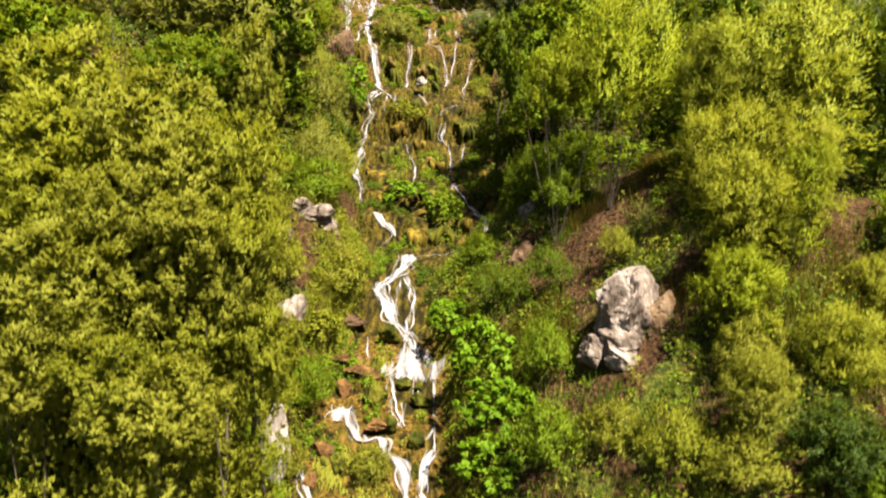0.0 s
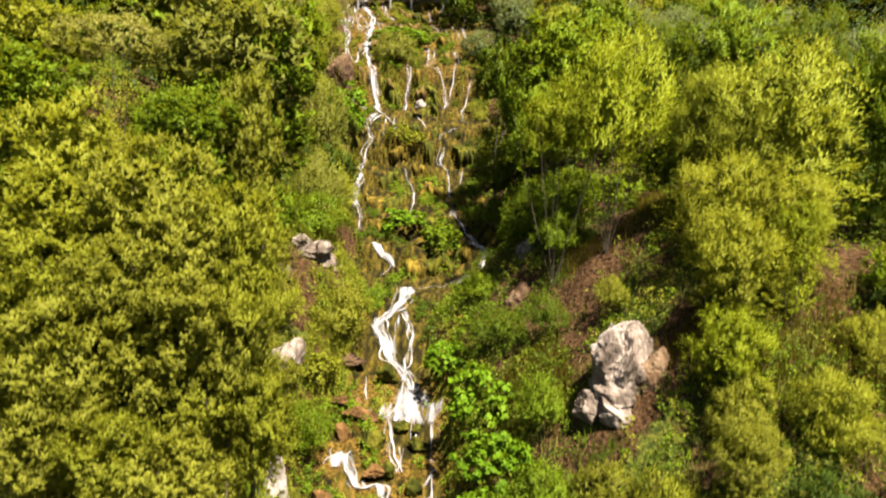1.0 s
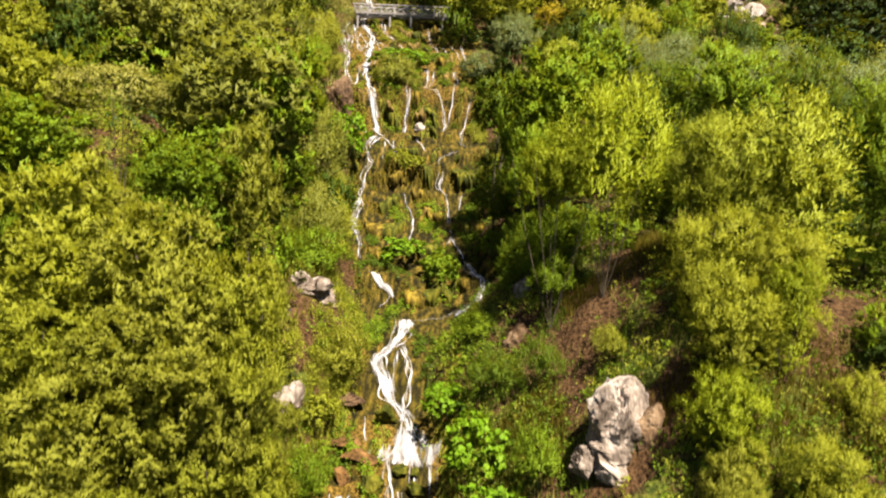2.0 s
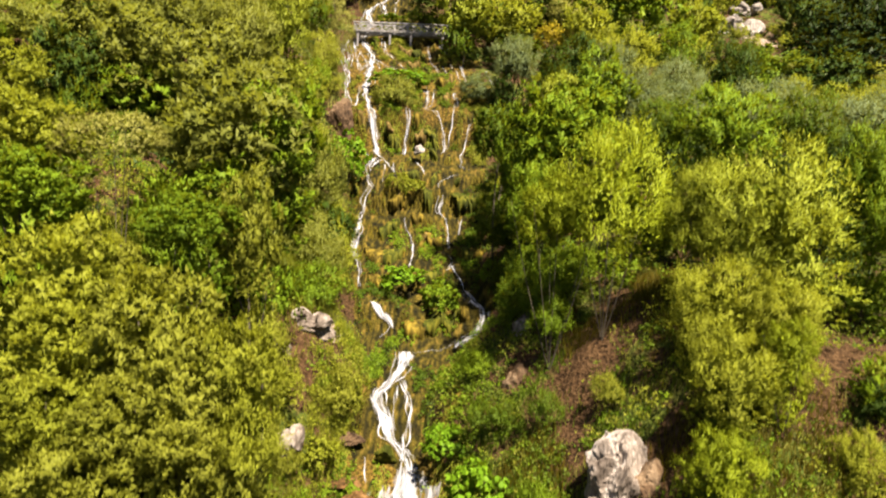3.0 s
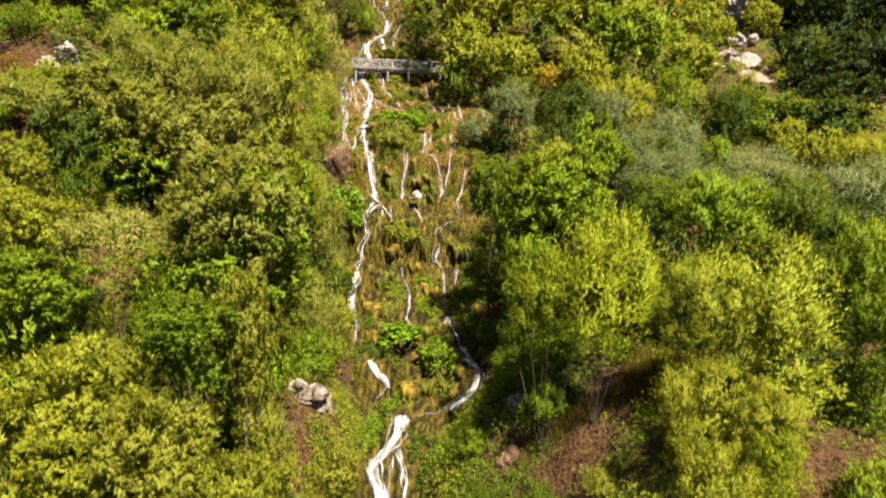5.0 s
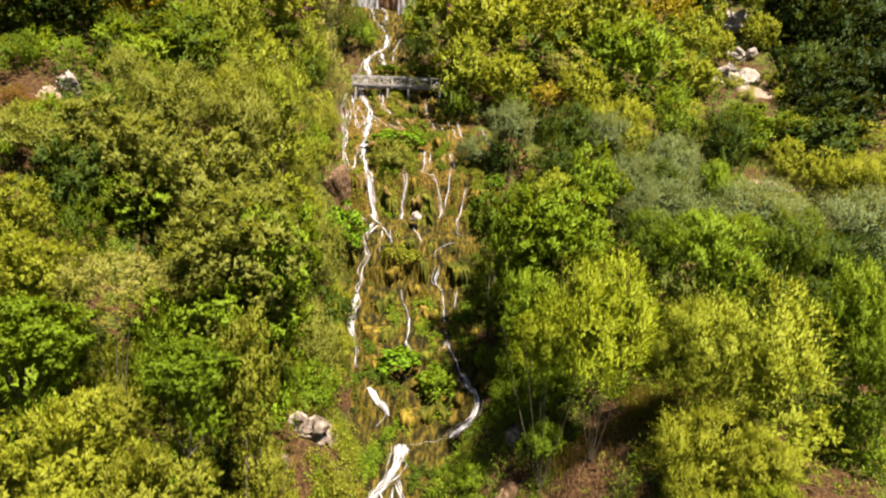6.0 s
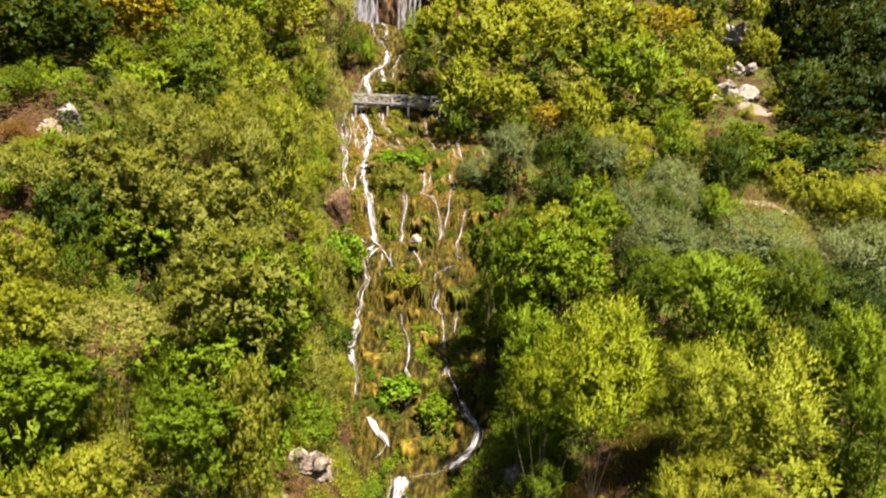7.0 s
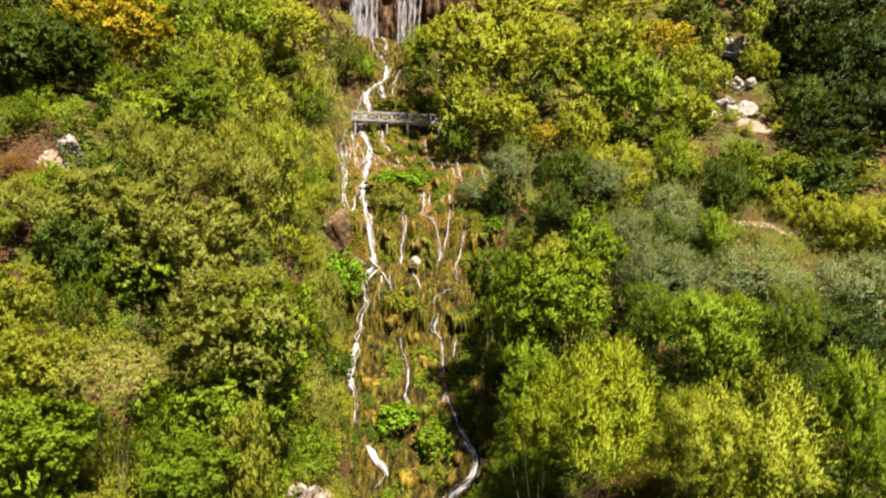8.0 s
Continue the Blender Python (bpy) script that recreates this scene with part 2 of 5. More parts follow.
def height(x, y, rough=1.0):
    """Height of the ground at x, y (arrays or numbers)."""
    x, y = np.asarray(x, float), np.asarray(y, float)
    mid, half = along(MIDDLE, y), along(HALF, y)
    wet = 1 - smooth(half - 0.3, half + 1.6, np.abs(x - mid))
    yy = y + rough * wet * (1 - 0.7 * channel(x, y)) * (0.9 * vnoise(x * 0.45, y * 0.2, 3) + 0.4 * vnoise(x * 1.3, y * 0.5, 4))
    bed, left, right = along(BED, yy), along(LEFT, y), along(RIGHT, y)
    # ledges of tufa in the bed: level treads, nearly upright risers
    tall = 1.8
    calm = 1 - 0.8 * channel(x, y)
    sway = 0.8 * vnoise(x * 0.5, y * 0.10, 5) + 0.25 * vnoise(x * 1.5, y * 0.2, 7)
    q = bed / tall + sway
    ledge = tall * (np.floor(q) + 0.30 * (q - np.floor(q)) + 0.70 * smooth(0.40, 0.62, q - np.floor(q)) - sway)
    bed = bed + rough * calm * wet * smooth(16, 22, y) * (1 - 0.6 * smooth(28, 33, y) * (1 - smooth(40, 44, y))) * 0.6 * (ledge - bed)
    ul = np.clip((mid - half - x) / (mid - half + 18), 0, 1) ** 0.9
    ur = np.clip((x - mid - half) / (10 - mid - half), 0, 1) ** 0.7
    z = bed + ul * (left - bed) + ur * (right - bed)
    z = z + 0.75 * np.clip(-18 - x, 0, 6) + 0.25 * np.clip(-24 - x, 0, 40) + 0.10 * np.clip(x - 40, 0, 60)
    # the cliff behind the upper fall, and the mountain above it
    edge = y - 96.0 - 1.2 * vnoise(x * 0.13, 0 * y, 8) - 5 * smooth(2, 12, np.abs(x + 8))
    z = z + 13 * smooth(0, 3.5, edge) * (1 - 0.75 * smooth(5, 22, np.abs(x + 4))) + 0.62 * np.clip(y - 99, 0, 130)
    z = z - 0.36 * np.clip(y - 300, 0, 400)
    dry = 1 - wet
    z = z + rough * dry * (0.5 * vnoise(x * 0.21, y * 0.21, 1) + 0.22 * vnoise(x * 0.8, y * 0.8, 2)) + rough * 0.10 * vnoise(x * 2.3, y * 2.3, 6)
    return z


# ---- helpers of this scene ----
def mesh_of(name, verts, faces, mats, shade=False, normals=None):
    me = bpy.data.meshes.new(name)
    verts = np.asarray(verts, np.float32)
    faces = np.asarray(faces, np.int32)
    n, k = faces.shape
    me.vertices.add(len(verts))
    me.vertices.foreach_set("co", verts.ravel())
    me.loops.add(n * k)
    me.loops.foreach_set("vertex_index", faces.ravel())
    me.polygons.add(n)
    me.polygons.foreach_set("loop_start", np.arange(n, dtype=np.int32) * k)
    me.polygons.foreach_set("loop_total", np.full(n, k, np.int32))
    if shade:
        me.polygons.foreach_set("use_smooth", np.ones(n, bool))
    me.update()
    if normals is not None:
        me.polygons.foreach_set("use_smooth", np.ones(n, bool))
        me.normals_split_custom_set_from_vertices(np.asarray(normals, np.float32))
    for m in mats:
        me.materials.append(m)
    return me


def from_bm(name, bm, mat, shade=False):
    me = bpy.data.meshes.new(name)
    for f in bm.faces:
        f.smooth = shade
    bm.to_mesh(me)
    bm.free()
    me.materials.append(mat)
    return me


def edged(me, values, flow):
    """Note on each vertex how near it lies to the edge of the water, 0 to 1, and its place across and along the flow."""
    at = me.attributes.new("flow", "FLOAT_VECTOR", "POINT")
    at.data.foreach_set("vector", np.asarray(flow, np.float32).ravel())
    at = me.attributes.new("edge", "FLOAT", "POINT")
    at.data.foreach_set("value", np.asarray(values, np.float32).ravel())
    return me


def part(name, me, parent, label="", m=None, mat=None):
    ob = new(name, me)
    ob.parent = parent
    if m is not None:
        ob.matrix_basis = m
    if mat is not None:
        ob.material_slots[0].link = "OBJECT"
        ob.material_slots[0].material = mat
    return tagged(ob, label=label)


def beam(bm, a, b, w, h):
    """A squared timber from a to b, w across and h high, with chamfered edges."""
    a, b = Vector(a), Vector(b)
    d = (b - a)
    x = d.normalized()
    up = Vector((0, 0, 1)) if abs(x.z) < 0.9 else Vector((0, 1, 0))
    y = up.cross(x).normalized()
    z = x.cross(y)
    c = min(w, h) * 0.15
    prof = [(w / 2 - c, h / 2), (-w / 2 + c, h / 2), (-w / 2, h / 2 - c), (-w / 2, -h / 2 + c),
            (-w / 2 + c, -h / 2), (w / 2 - c, -h / 2), (w / 2, -h / 2 + c), (w / 2, h / 2 - c)]
    ends = [[bm.verts.new(p + y * u + z * v) for u, v in prof] for p in (a, b)]
    for i in range(8):
        j = (i + 1) % 8
        bm.faces.new((ends[0][i], ends[0][j], ends[1][j], ends[1][i]))
    bm.faces.new(ends[0][::-1])
    bm.faces.new(ends[1])


# ---- ground ----
rivulet(0.46, (-13.3, 98.2), (-11.5, 97.0), (-10.4, 92.5), (-9.4, 90.8), (-8.2, 89.2))
rivulet(0.41, (-9.8, 96.8), (-8.7, 93.3), (-8.7, 90.9))
rivulet(0.72, (-8.2, 88.8), (-8.0, 85.9), (-9.3, 84.0), (-9.8, 81.9), (-9.2, 79.3), (-9.6, 76.5))
rivulet(0.32, (-6.3, 88.1), (-6.8, 85.6), (-6.8, 82.1))
rivulet(0.62, (-8.4, 84.5), (-7.7, 81.8))
rivulet(0.30, (-10.2, 83.1), (-10.6, 79.2))
rivulet(0.54, (-10.6, 78.2), (-9.4, 75.5), (-8.2, 72.0), (-7.9, 69.4), (-7.9, 66.8), (-7.7, 64.0), (-6.9, 61.7), (-6.3, 60.5), (-6.1, 59.5), (-5.4, 58.8))
rivulet(0.36, (-11.2, 75.8), (-10.9, 70.5), (-9.9, 67.2), (-9.7, 65.6), (-9.5, 63.6), (-8.9, 61.8), (-8.8, 60.8), (-8.3, 59.8), (-7.8, 59.8), (-6.7, 59.0))
rivulet(0.27, (-10.4, 76.5), (-9.9, 72.4), (-9.1, 68.5))
rivulet(0.24, (-7.9, 66.5), (-8.4, 64.5), (-8.3, 62.5), (-8.6, 61.8))
rivulet(0.18, (-11.0, 74.6), (-10.1, 72.0), (-9.8, 68.5))
rivulet(0.18, (-9.8, 75.8), (-8.9, 73.8), (-7.8, 72.3))
rivulet(0.18, (-8.4, 72.5), (-7.1, 70.3), (-5.6, 68.6))
rivulet(0.17, (-8.5, 69.9), (-8.8, 68.0))
rivulet(0.13, (-11.6, 70.8), (-10.6, 68.0))
rivulet(0.17, (-6.3, 69.8), (-5.1, 68.8), (-4.4, 68.2))
rivulet(0.14, (-1.4, 76.0), (-0.9, 73.5))
rivulet(0.14, (-0.5, 75.6), (-0.2, 73.2))
rivulet(0.17, (-0.9, 69.8), (-0.4, 68.0))
rivulet(0.17, (0.5, 68.8), (0.9, 66.6))
rivulet(0.12, (-7.0, 68.0), (-7.2, 65.8))
rivulet(0.12, (-3.2, 30.1), (-3.0, 28.9))
rivulet(0.2, (-11.2, 72.9), (-10.3, 70.8), (-10.1, 68.1))
rivulet(0.24, (-10.7, 76.0), (-10.0, 73.8), (-8.9, 71.5), (-8.0, 68.3))
rivulet(0.2, (-10.9, 68.6), (-10.2, 67.2), (-9.7, 65.8))
rivulet(0.18, (-9.4, 73.1), (-9.5, 70.9), (-8.7, 68.4))
rivulet(0.16, (-5.3, 70.4), (-4.4, 68.5))
rivulet(0.15, (-7.7, 70.8), (-6.9, 68.5))
rivulet(0.2, (-2.6, 75.6), (-2.3, 73.1), (-2.0, 70.7))
rivulet(0.15, (-0.1, 70.5), (0.2, 68.4))
rivulet(0.16, (0.9, 70.7), (1.3, 68.0), (1.6, 66.0))
rivulet(0.14, (-1.1, 76.0), (-0.6, 73.5))
rivulet(0.2, (-3.9, 61.8), (-3.6, 61.2), (-3.7, 60.6), (-3.8, 59.4))
rivulet(0.14, (-4.5, 57.9), (-4.2, 55.9))
rivulet(0.18, (-5.2, 57.7), (-5.1, 54.7))
rivulet(0.41, (-7.8, 76.8), (-7.3, 75.2), (-6.6, 72.6), (-5.8, 71.3))
rivulet(0.18, (-2.4, 74.3), (-2.0, 70.8), (-1.0, 68.0))
rivulet(0.21, (0.9, 70.6), (1.3, 67.3))
rivulet(0.17, (3.4, 68.9), (3.8, 67.0), (4.5, 65.8))
rivulet(0.27, (-3.9, 62.5), (-3.6, 61.3), (-3.7, 59.1))
rivulet(0.31, (-2.3, 65.3), (-2.0, 63.3), (-2.0, 61.9), (-0.9, 61.2), (-0.2, 60.2), (-0.4, 59.4))
rivulet(0.20, (-1.5, 65.1), (-1.5, 62.9), (-1.9, 62.0))
rivulet(0.27, (0.4, 65.0), (0.6, 62.8), (0.3, 61.0), (-0.1, 60.1))
rivulet(0.22, (1.9, 61.1), (1.4, 60.2), (1.2, 59.4), (1.2, 57.7), (1.9, 57.1))
rivulet(0.49, (-6.0, 58.9), (-6.6, 57.3), (-6.3, 55.5), (-6.0, 54.5), (-6.4, 53.6), (-6.5, 52.0))
rivulet(0.56, (-6.5, 52.0), (-6.5, 50.0), (-6.5, 48.8), (-6.1, 47.9))
rivulet(0.47, (-5.5, 58.5), (-6.1, 58.0), (-6.4, 57.0))
rivulet(0.21, (-5.4, 58.6), (-4.7, 57.2), (-4.1, 56.0))
rivulet(0.21, (-2.7, 58.6), (-2.0, 57.1), (-1.7, 56.1))
rivulet(0.17, (1.0, 56.5), (-0.4, 55.4), (-0.6, 54.5))
rivulet(0.48, (-0.2, 54.1), (-0.5, 53.5), (0.1, 53.0))
rivulet(0.13, (0.1, 53.0), (0.3, 51.4), (0.4, 50.0))
rivulet(0.23, (1.2, 52.8), (1.1, 51.3))
rivulet(0.18, (-3.1, 52.6), (-2.9, 51.6), (-2.4, 50.6), (-2.2, 48.6), (-2.3, 47.2), (-1.8, 46.5))
rivulet(0.15, (-0.2, 49.4), (0.6, 48.6), (0.5, 47.6), (0.2, 47.1))
rivulet(0.26, (-6.5, 48.8), (-5.9, 47.5), (-5.7, 46.2), (-5.5, 44.9))
rivulet(0.17, (-7.7, 45.4), (-7.0, 46.2), (-6.7, 45.1))
rivulet(0.5, (-4.5, 42.5), (-4.0, 41.9), (-3.3, 41.3), (-2.9, 40.9))
rivulet(0.20, (-3.0, 41.1), (-3.4, 40.5), (-3.6, 40.1))
rivulet(0.28, (0.7, 47.8), (1.25, 45.8), (1.6, 44.6))
rivulet(0.66, (1.6, 44.6), (2.1, 43.0), (2.6, 41.9), (2.5, 41.4), (2.05, 40.9), (1.6, 40.4), (1.0, 39.5))
rivulet(0.22, (1.0, 39.5), (-0.3, 38.9), (-1.8, 38.5))
rivulet(0.80, (-1.9, 38.5), (-2.1, 36.5), (-2.6, 35.0), (-3.1, 34.1), (-2.7, 32.5), (-2.2, 31.2), (-1.6, 30.6), (-1.3, 30.1))
rivulet(0.46, (-2.0, 35.8), (-1.6, 34.0), (-1.4, 32.4), (-1.4, 31.1), (-1.6, 30.6))
rivulet(0.16, (-2.1, 34.7), (-2.1, 31.9), (-1.9, 30.9))
rivulet(0.50, (-1.3, 30.2), (-1.1, 29.4), (-1.1, 28.6), (-1.2, 27.7), spread=7.0)
rivulet(0.32, (-0.8, 27.9), (-0.8, 27.4), (-0.8, 26.7))
rivulet(0.44, (-0.1, 28.0), (-0.1, 27.2), (-0.1, 26.6))
rivulet(0.34, (-2.0, 27.9), (-1.8, 26.8), (-1.7, 25.9), (-1.3, 25.2))
rivulet(0.48, (-1.4, 26.4), (-1.3, 25.8), (-1.3, 25.2))
rivulet(1.02, (-3.7, 26.2), (-3.8, 25.9), (-3.8, 25.4))
rivulet(0.50, (-3.6, 26.1), (-3.3, 25.4), (-3.0, 24.8), (-2.7, 24.5), (-2.0, 24.6), (-1.8, 24.0), (-1.3, 23.5), (-1.0, 22.9), (-0.9, 22.1))
rivulet(0.54, (-0.1, 24.1), (-0.3, 23.3), (-0.4, 22.2))
rivulet(0.12, (-0.1, 26.6), (0.0, 24.2), (-0.1, 23.6))
rivulet(0.10, (-0.0, 25.4), (-0.3, 24.6))
rivulet(0.47, (-4.7, 23.1), (-4.6, 22.7), (-4.3, 22.0), (-4.0, 21.4))
rivulet(0.55, (-0.9, 22.1), (-0.8, 21.6), (-0.9, 20.9))
rivulet(0.50, (-0.4, 22.2), (-0.2, 21.6), (-0.3, 20.9))


def lines_between(*pieces):
    """Grid lines: pieces of (start, end, step)."""
    return np.unique(np.concatenate([np.linspace(a, b, max(2, int(round((b - a) / s)) + 1)) for a, b, s in pieces]).round(3))


# spots of bare earth and of stony ground: x, y, half width, half depth
BARE_BANK = ((9.0, 31.4, 2.0, 1.8), (8.0, 30.0, 2.0, 1.8), (7.0, 28.8, 2.0, 1.8), (6.2, 27.6, 1.8, 1.8), (5.6, 26.4, 1.4, 1.4), (4.6, 28.2, 1.3, 1.2), (3.7, 30.3, 1.0, 0.9), (14.4, 24.8, 1.6, 1.6), (13.0, 22.7, 1.3, 1.5), (-7.3, 33.2, 1.5, 1.8), (-6.3, 31.6, 0.6, 1.4), (9.6, 29.6, 1.3, 1.2), (7.6, 22.0, 1.4, 1.6), (14.7, 27.6, 1.4, 1.6), (13.6, 24.2, 1.6, 1.4))
BARE_SLOPE = ((12.5, 23.0, 1.5, 1.6), (13.4, 20.6, 1.2, 1.2), (-6.3, 34.2, 1.2, 1.5), (-5.2, 22.2, 1.0, 1.8), (6.0, 20.7, 1.6, 0.9), (9.0, 29.8, 1.6, 1.2), (10.2, 30.2, 1.4, 1.4), (8.4, 28.6, 1.1, 0.9), (5.4, 25.8, 0.8, 1.2), (5.2, 24.2, 0.7, 1.0), (8.4, 22.6, 1.0, 1.2), (-24.2, 38.8, 2.2, 2.6), (-25.0, 41.5, 2.0, 2.0))
BARE = BARE_BANK + BARE_SLOPE
STONY = ((35.2, 80.0, 3.0, 2.6), (37.2, 78.6, 1.8, 1.4), (-6.0, 35.2, 1.0, 1.2), (-23.5, 41, 1.0, 1.0), (35.6, 85.0, 1.6, 1.4), (27.2, 62.3, 1.6, 0.6), (29.0, 61.7, 1.6, 0.6), (30.8, 61.1, 1.4, 0.5))


def spots(places, x, y, inner, outer):
    out = np.zeros_like(x)
    for bx, by, rx, ry in places:
        out = np.maximum(out, 1 - smooth(inner, outer, np.hypot((x - bx) / rx, (y - by) / ry)))
    return out


def ground():
    xs = lines_between((-900, -100, 80), (-100, -40, 5), (-40, -14, 0.8), (-14, -10.5, 0.5), (-10.5, 6, 0.25), (6, 14, 0.45), (14, 45, 0.9), (45, 100, 5), (100, 900, 80))
    ys = lines_between((-900, -60, 70), (-60, 8, 4), (8, 16, 0.5), (16, 98, 0.24), (98, 130, 1.5), (130, 300, 10), (300, 900, 60))
    X, Y = np.meshgrid(xs, ys)
    Z = height(X, Y)
    nx, ny = len(xs), len(ys)
    i = np.arange(nx * ny).reshape(ny, nx)
    faces = np.stack([i[:-1, :-1], i[:-1, 1:], i[1:, 1:], i[1:, :-1]], -1).reshape(-1, 4)
    me = mesh_of("ground", np.stack([X, Y, Z], -1).reshape(-1, 3), faces, [GROUND], True)
    mid, half = along(MIDDLE, Y), along(HALF, Y)
    wet = 1 - smooth(half - 0.4, half + 1.2, np.abs(X - mid))
    bare = spots(BARE, X, Y, 0.4, 1.2)
    stony = spots(STONY, X, Y, 0.4, 1.2)
    at = me.color_attributes.new("cover", "FLOAT_COLOR", "POINT")
    at.data.foreach_set("color", np.stack([wet, bare, stony, np.maximum(smooth(14, 18, Y) * (1 - smooth(29, 32, Y)), smooth(58, 63, Y) * (1 - smooth(78, 82, Y)))], -1).astype(np.float32).ravel())
    return tagged(new("ground", me), "steep hillside of earth, moss and pale tufa", "ground", kind="structure")


ground()


# ---- water ----
def water(seed, width, spread, line):
    """White water that runs down the ground along the line: several strands that part and join."""
    n = len(line)
    run = np.concatenate([[0], np.cumsum(np.hypot(*np.diff(line, axis=0).T))])
    z = height(line[:, 0], line[:, 1])
    drop = run + np.concatenate([[0], np.cumsum(np.abs(np.diff(z)))])
    verts, faces, edges, flows, count = [], [], [], [], 0
    taper = np.minimum(1, np.minimum(np.arange(n) + 2, n + 1 - np.arange(n)) / 7)
    across = np.linspace(-0.5, 0.5, 7)
    # a thin wide sheet, and on it one or more fuller strands that wander
    grow = np.linspace(1, spread, n)
    layers = [(0.0, 1.4 * width + 0.06, 0.05, 0.0)]
    strands = 4 if spread > 2 else 2 if width < 0.3 else 3 if width < 0.6 else 4
    for k in range(strands):
        layers.append(((k - (strands - 1) / 2) * 0.8 * width / strands, (1.2 if spread > 2 else 0.95) * width / strands + 0.03, 0.07 + 0.01 * k, (0.12 if spread > 2 else 0.5) * width))
    for k, (shift, wide, over, wander) in enumerate(layers):
        mid = grow * (shift + wander * vnoise(drop * 0.8, drop * 0 + k * 3.1, seed))
        w = np.maximum(0.05, taper * grow * wide * (0.95 + 0.5 * vnoise(drop * 0.7, drop * 0 + k * 7.7, seed + 50)))
        cols = []
        for u in across:
            x = line[:, 0] + mid + w * u
            y = line[:, 1]
            zz = np.maximum(height(x, y), z - 0.15)
            steep = np.clip((height(x, y + 0.2) - height(x, y - 0.2)) / 0.4, 0, 3) / 3
            lift = over + (0.25 - u * u) * 0.22 * np.minimum(0.5, w + 0.05)
            cols.append(np.stack([x, y - 0.5 * lift - 0.02 - 0.12 * steep, zz + lift], -1))
        c = len(across)
        verts.append(np.stack(cols, 1).reshape(-1, 3))
        edges.append(np.tile(np.abs(across) * 2, n) + (k == 0) * (0.36 if width * spread < 0.5 else -0.08 if spread > 2 else -0.15))
        flows.append(np.stack([w[:, None] * across[None] + seed * 3.3, drop[:, None] + 0 * across[None], 0 * drop[:, None] + 0 * across[None] + k], -1).reshape(-1, 3))
        i = np.arange(n * c).reshape(n, c) + count
        count += n * c
        faces.append(np.stack([i[:-1, :-1], i[:-1, 1:], i[1:, 1:], i[1:, :-1]], -1).reshape(-1, 4))
    me = edged(mesh_of("water", np.concatenate(verts), np.concatenate(faces), [WATER], True), np.concatenate(edges), np.concatenate(flows))
    return tagged(new("water", me), "white foaming rivulet running over mossy tufa", "water", kind="structure")


for number, (wide, spread, line) in enumerate(STREAMS):
    water(number + 1, wide, spread, line)


# ---- plants ----
def unit(v):
    return v / np.maximum(1e-9, np.linalg.norm(v, axis=-1, keepdims=True))


def leaves(rng, at, facing, size, slim=0.6, rise=0.0):
    """Small leaves and shoots, one pointed triangle each: vertices and faces. rise: how strongly they point up and out."""
    n = len(at)
    a = np.cross(facing, rng.normal(size=(n, 3)))
    a = unit(unit(a) + rise * (0.6 * facing + np.array([0, 0, 0.9])))
    b = unit(np.cross(a, facing + 0.5 * rng.normal(size=(n, 3))))
    s = (size * rng.uniform(0.55, 1.4, n))[:, None]
    tip = at + a * s * 0.6
    tip[:, 2] -= s[:, 0] * 0.1 * (rise == 0)
    v = np.stack([at - a * s * 0.4 - b * s * slim * 0.5, at - a * s * 0.3 + b * s * slim * 0.5, tip], 1)
    away = (np.cross(v[:, 1] - v[:, 0], v[:, 2] - v[:, 0]) * facing).sum(1) < 0
    v[away, :2] = v[away, 1::-1]
    return v.reshape(-1, 3), np.arange(3 * n).reshape(n, 3)


def broad_leaves(rng, at, facing, size):
    """Large leaves as bent rhombs."""
    n = len(at)
    a = unit(np.cross(facing, rng.normal(size=(n, 3))))
    b = np.cross(facing, a)
    s = (size * rng.uniform(0.6, 1.3, n))[:, None]
    v = np.stack([at - a * s * 0.45, at + b * s * 0.38 + facing * s * 0.12, at + a * s * 0.55 - facing * s * 0.1, at - b * s * 0.38 + facing * s * 0.12], 1)
    return v.reshape(-1, 3), np.arange(4 * n).reshape(n, 4)


def puffs(rng, at, out, per, puff, upright=1.0):
    """Leaf places and directions in domed sprays round the points at, which look outwards along out."""
    m = len(at)
    dome = unit(rng.normal(size=(m, per, 3)) + 1.1 * out[:, None] + np.array([0, 0, 0.6]))
    deep = rng.uniform(0.75, 1.1, (m, per, 1)) + (rng.uniform(0, 1, (m, per, 1)) < 0.15) * rng.uniform(0.1, 0.5, (m, per, 1))
    pos = dome * (puff * deep * rng.uniform(0.6, 1.4, (m, 1, 1)))
    pos[:, :, 2] *= upright
    face = unit(0.9 * dome + 0.4 * rng.normal(size=(m, per, 3)) + np.array([0, 0, 0.3]))
    return (at[:, None] + pos).reshape(-1, 3), face.reshape(-1, 3), dome.reshape(-1, 3)


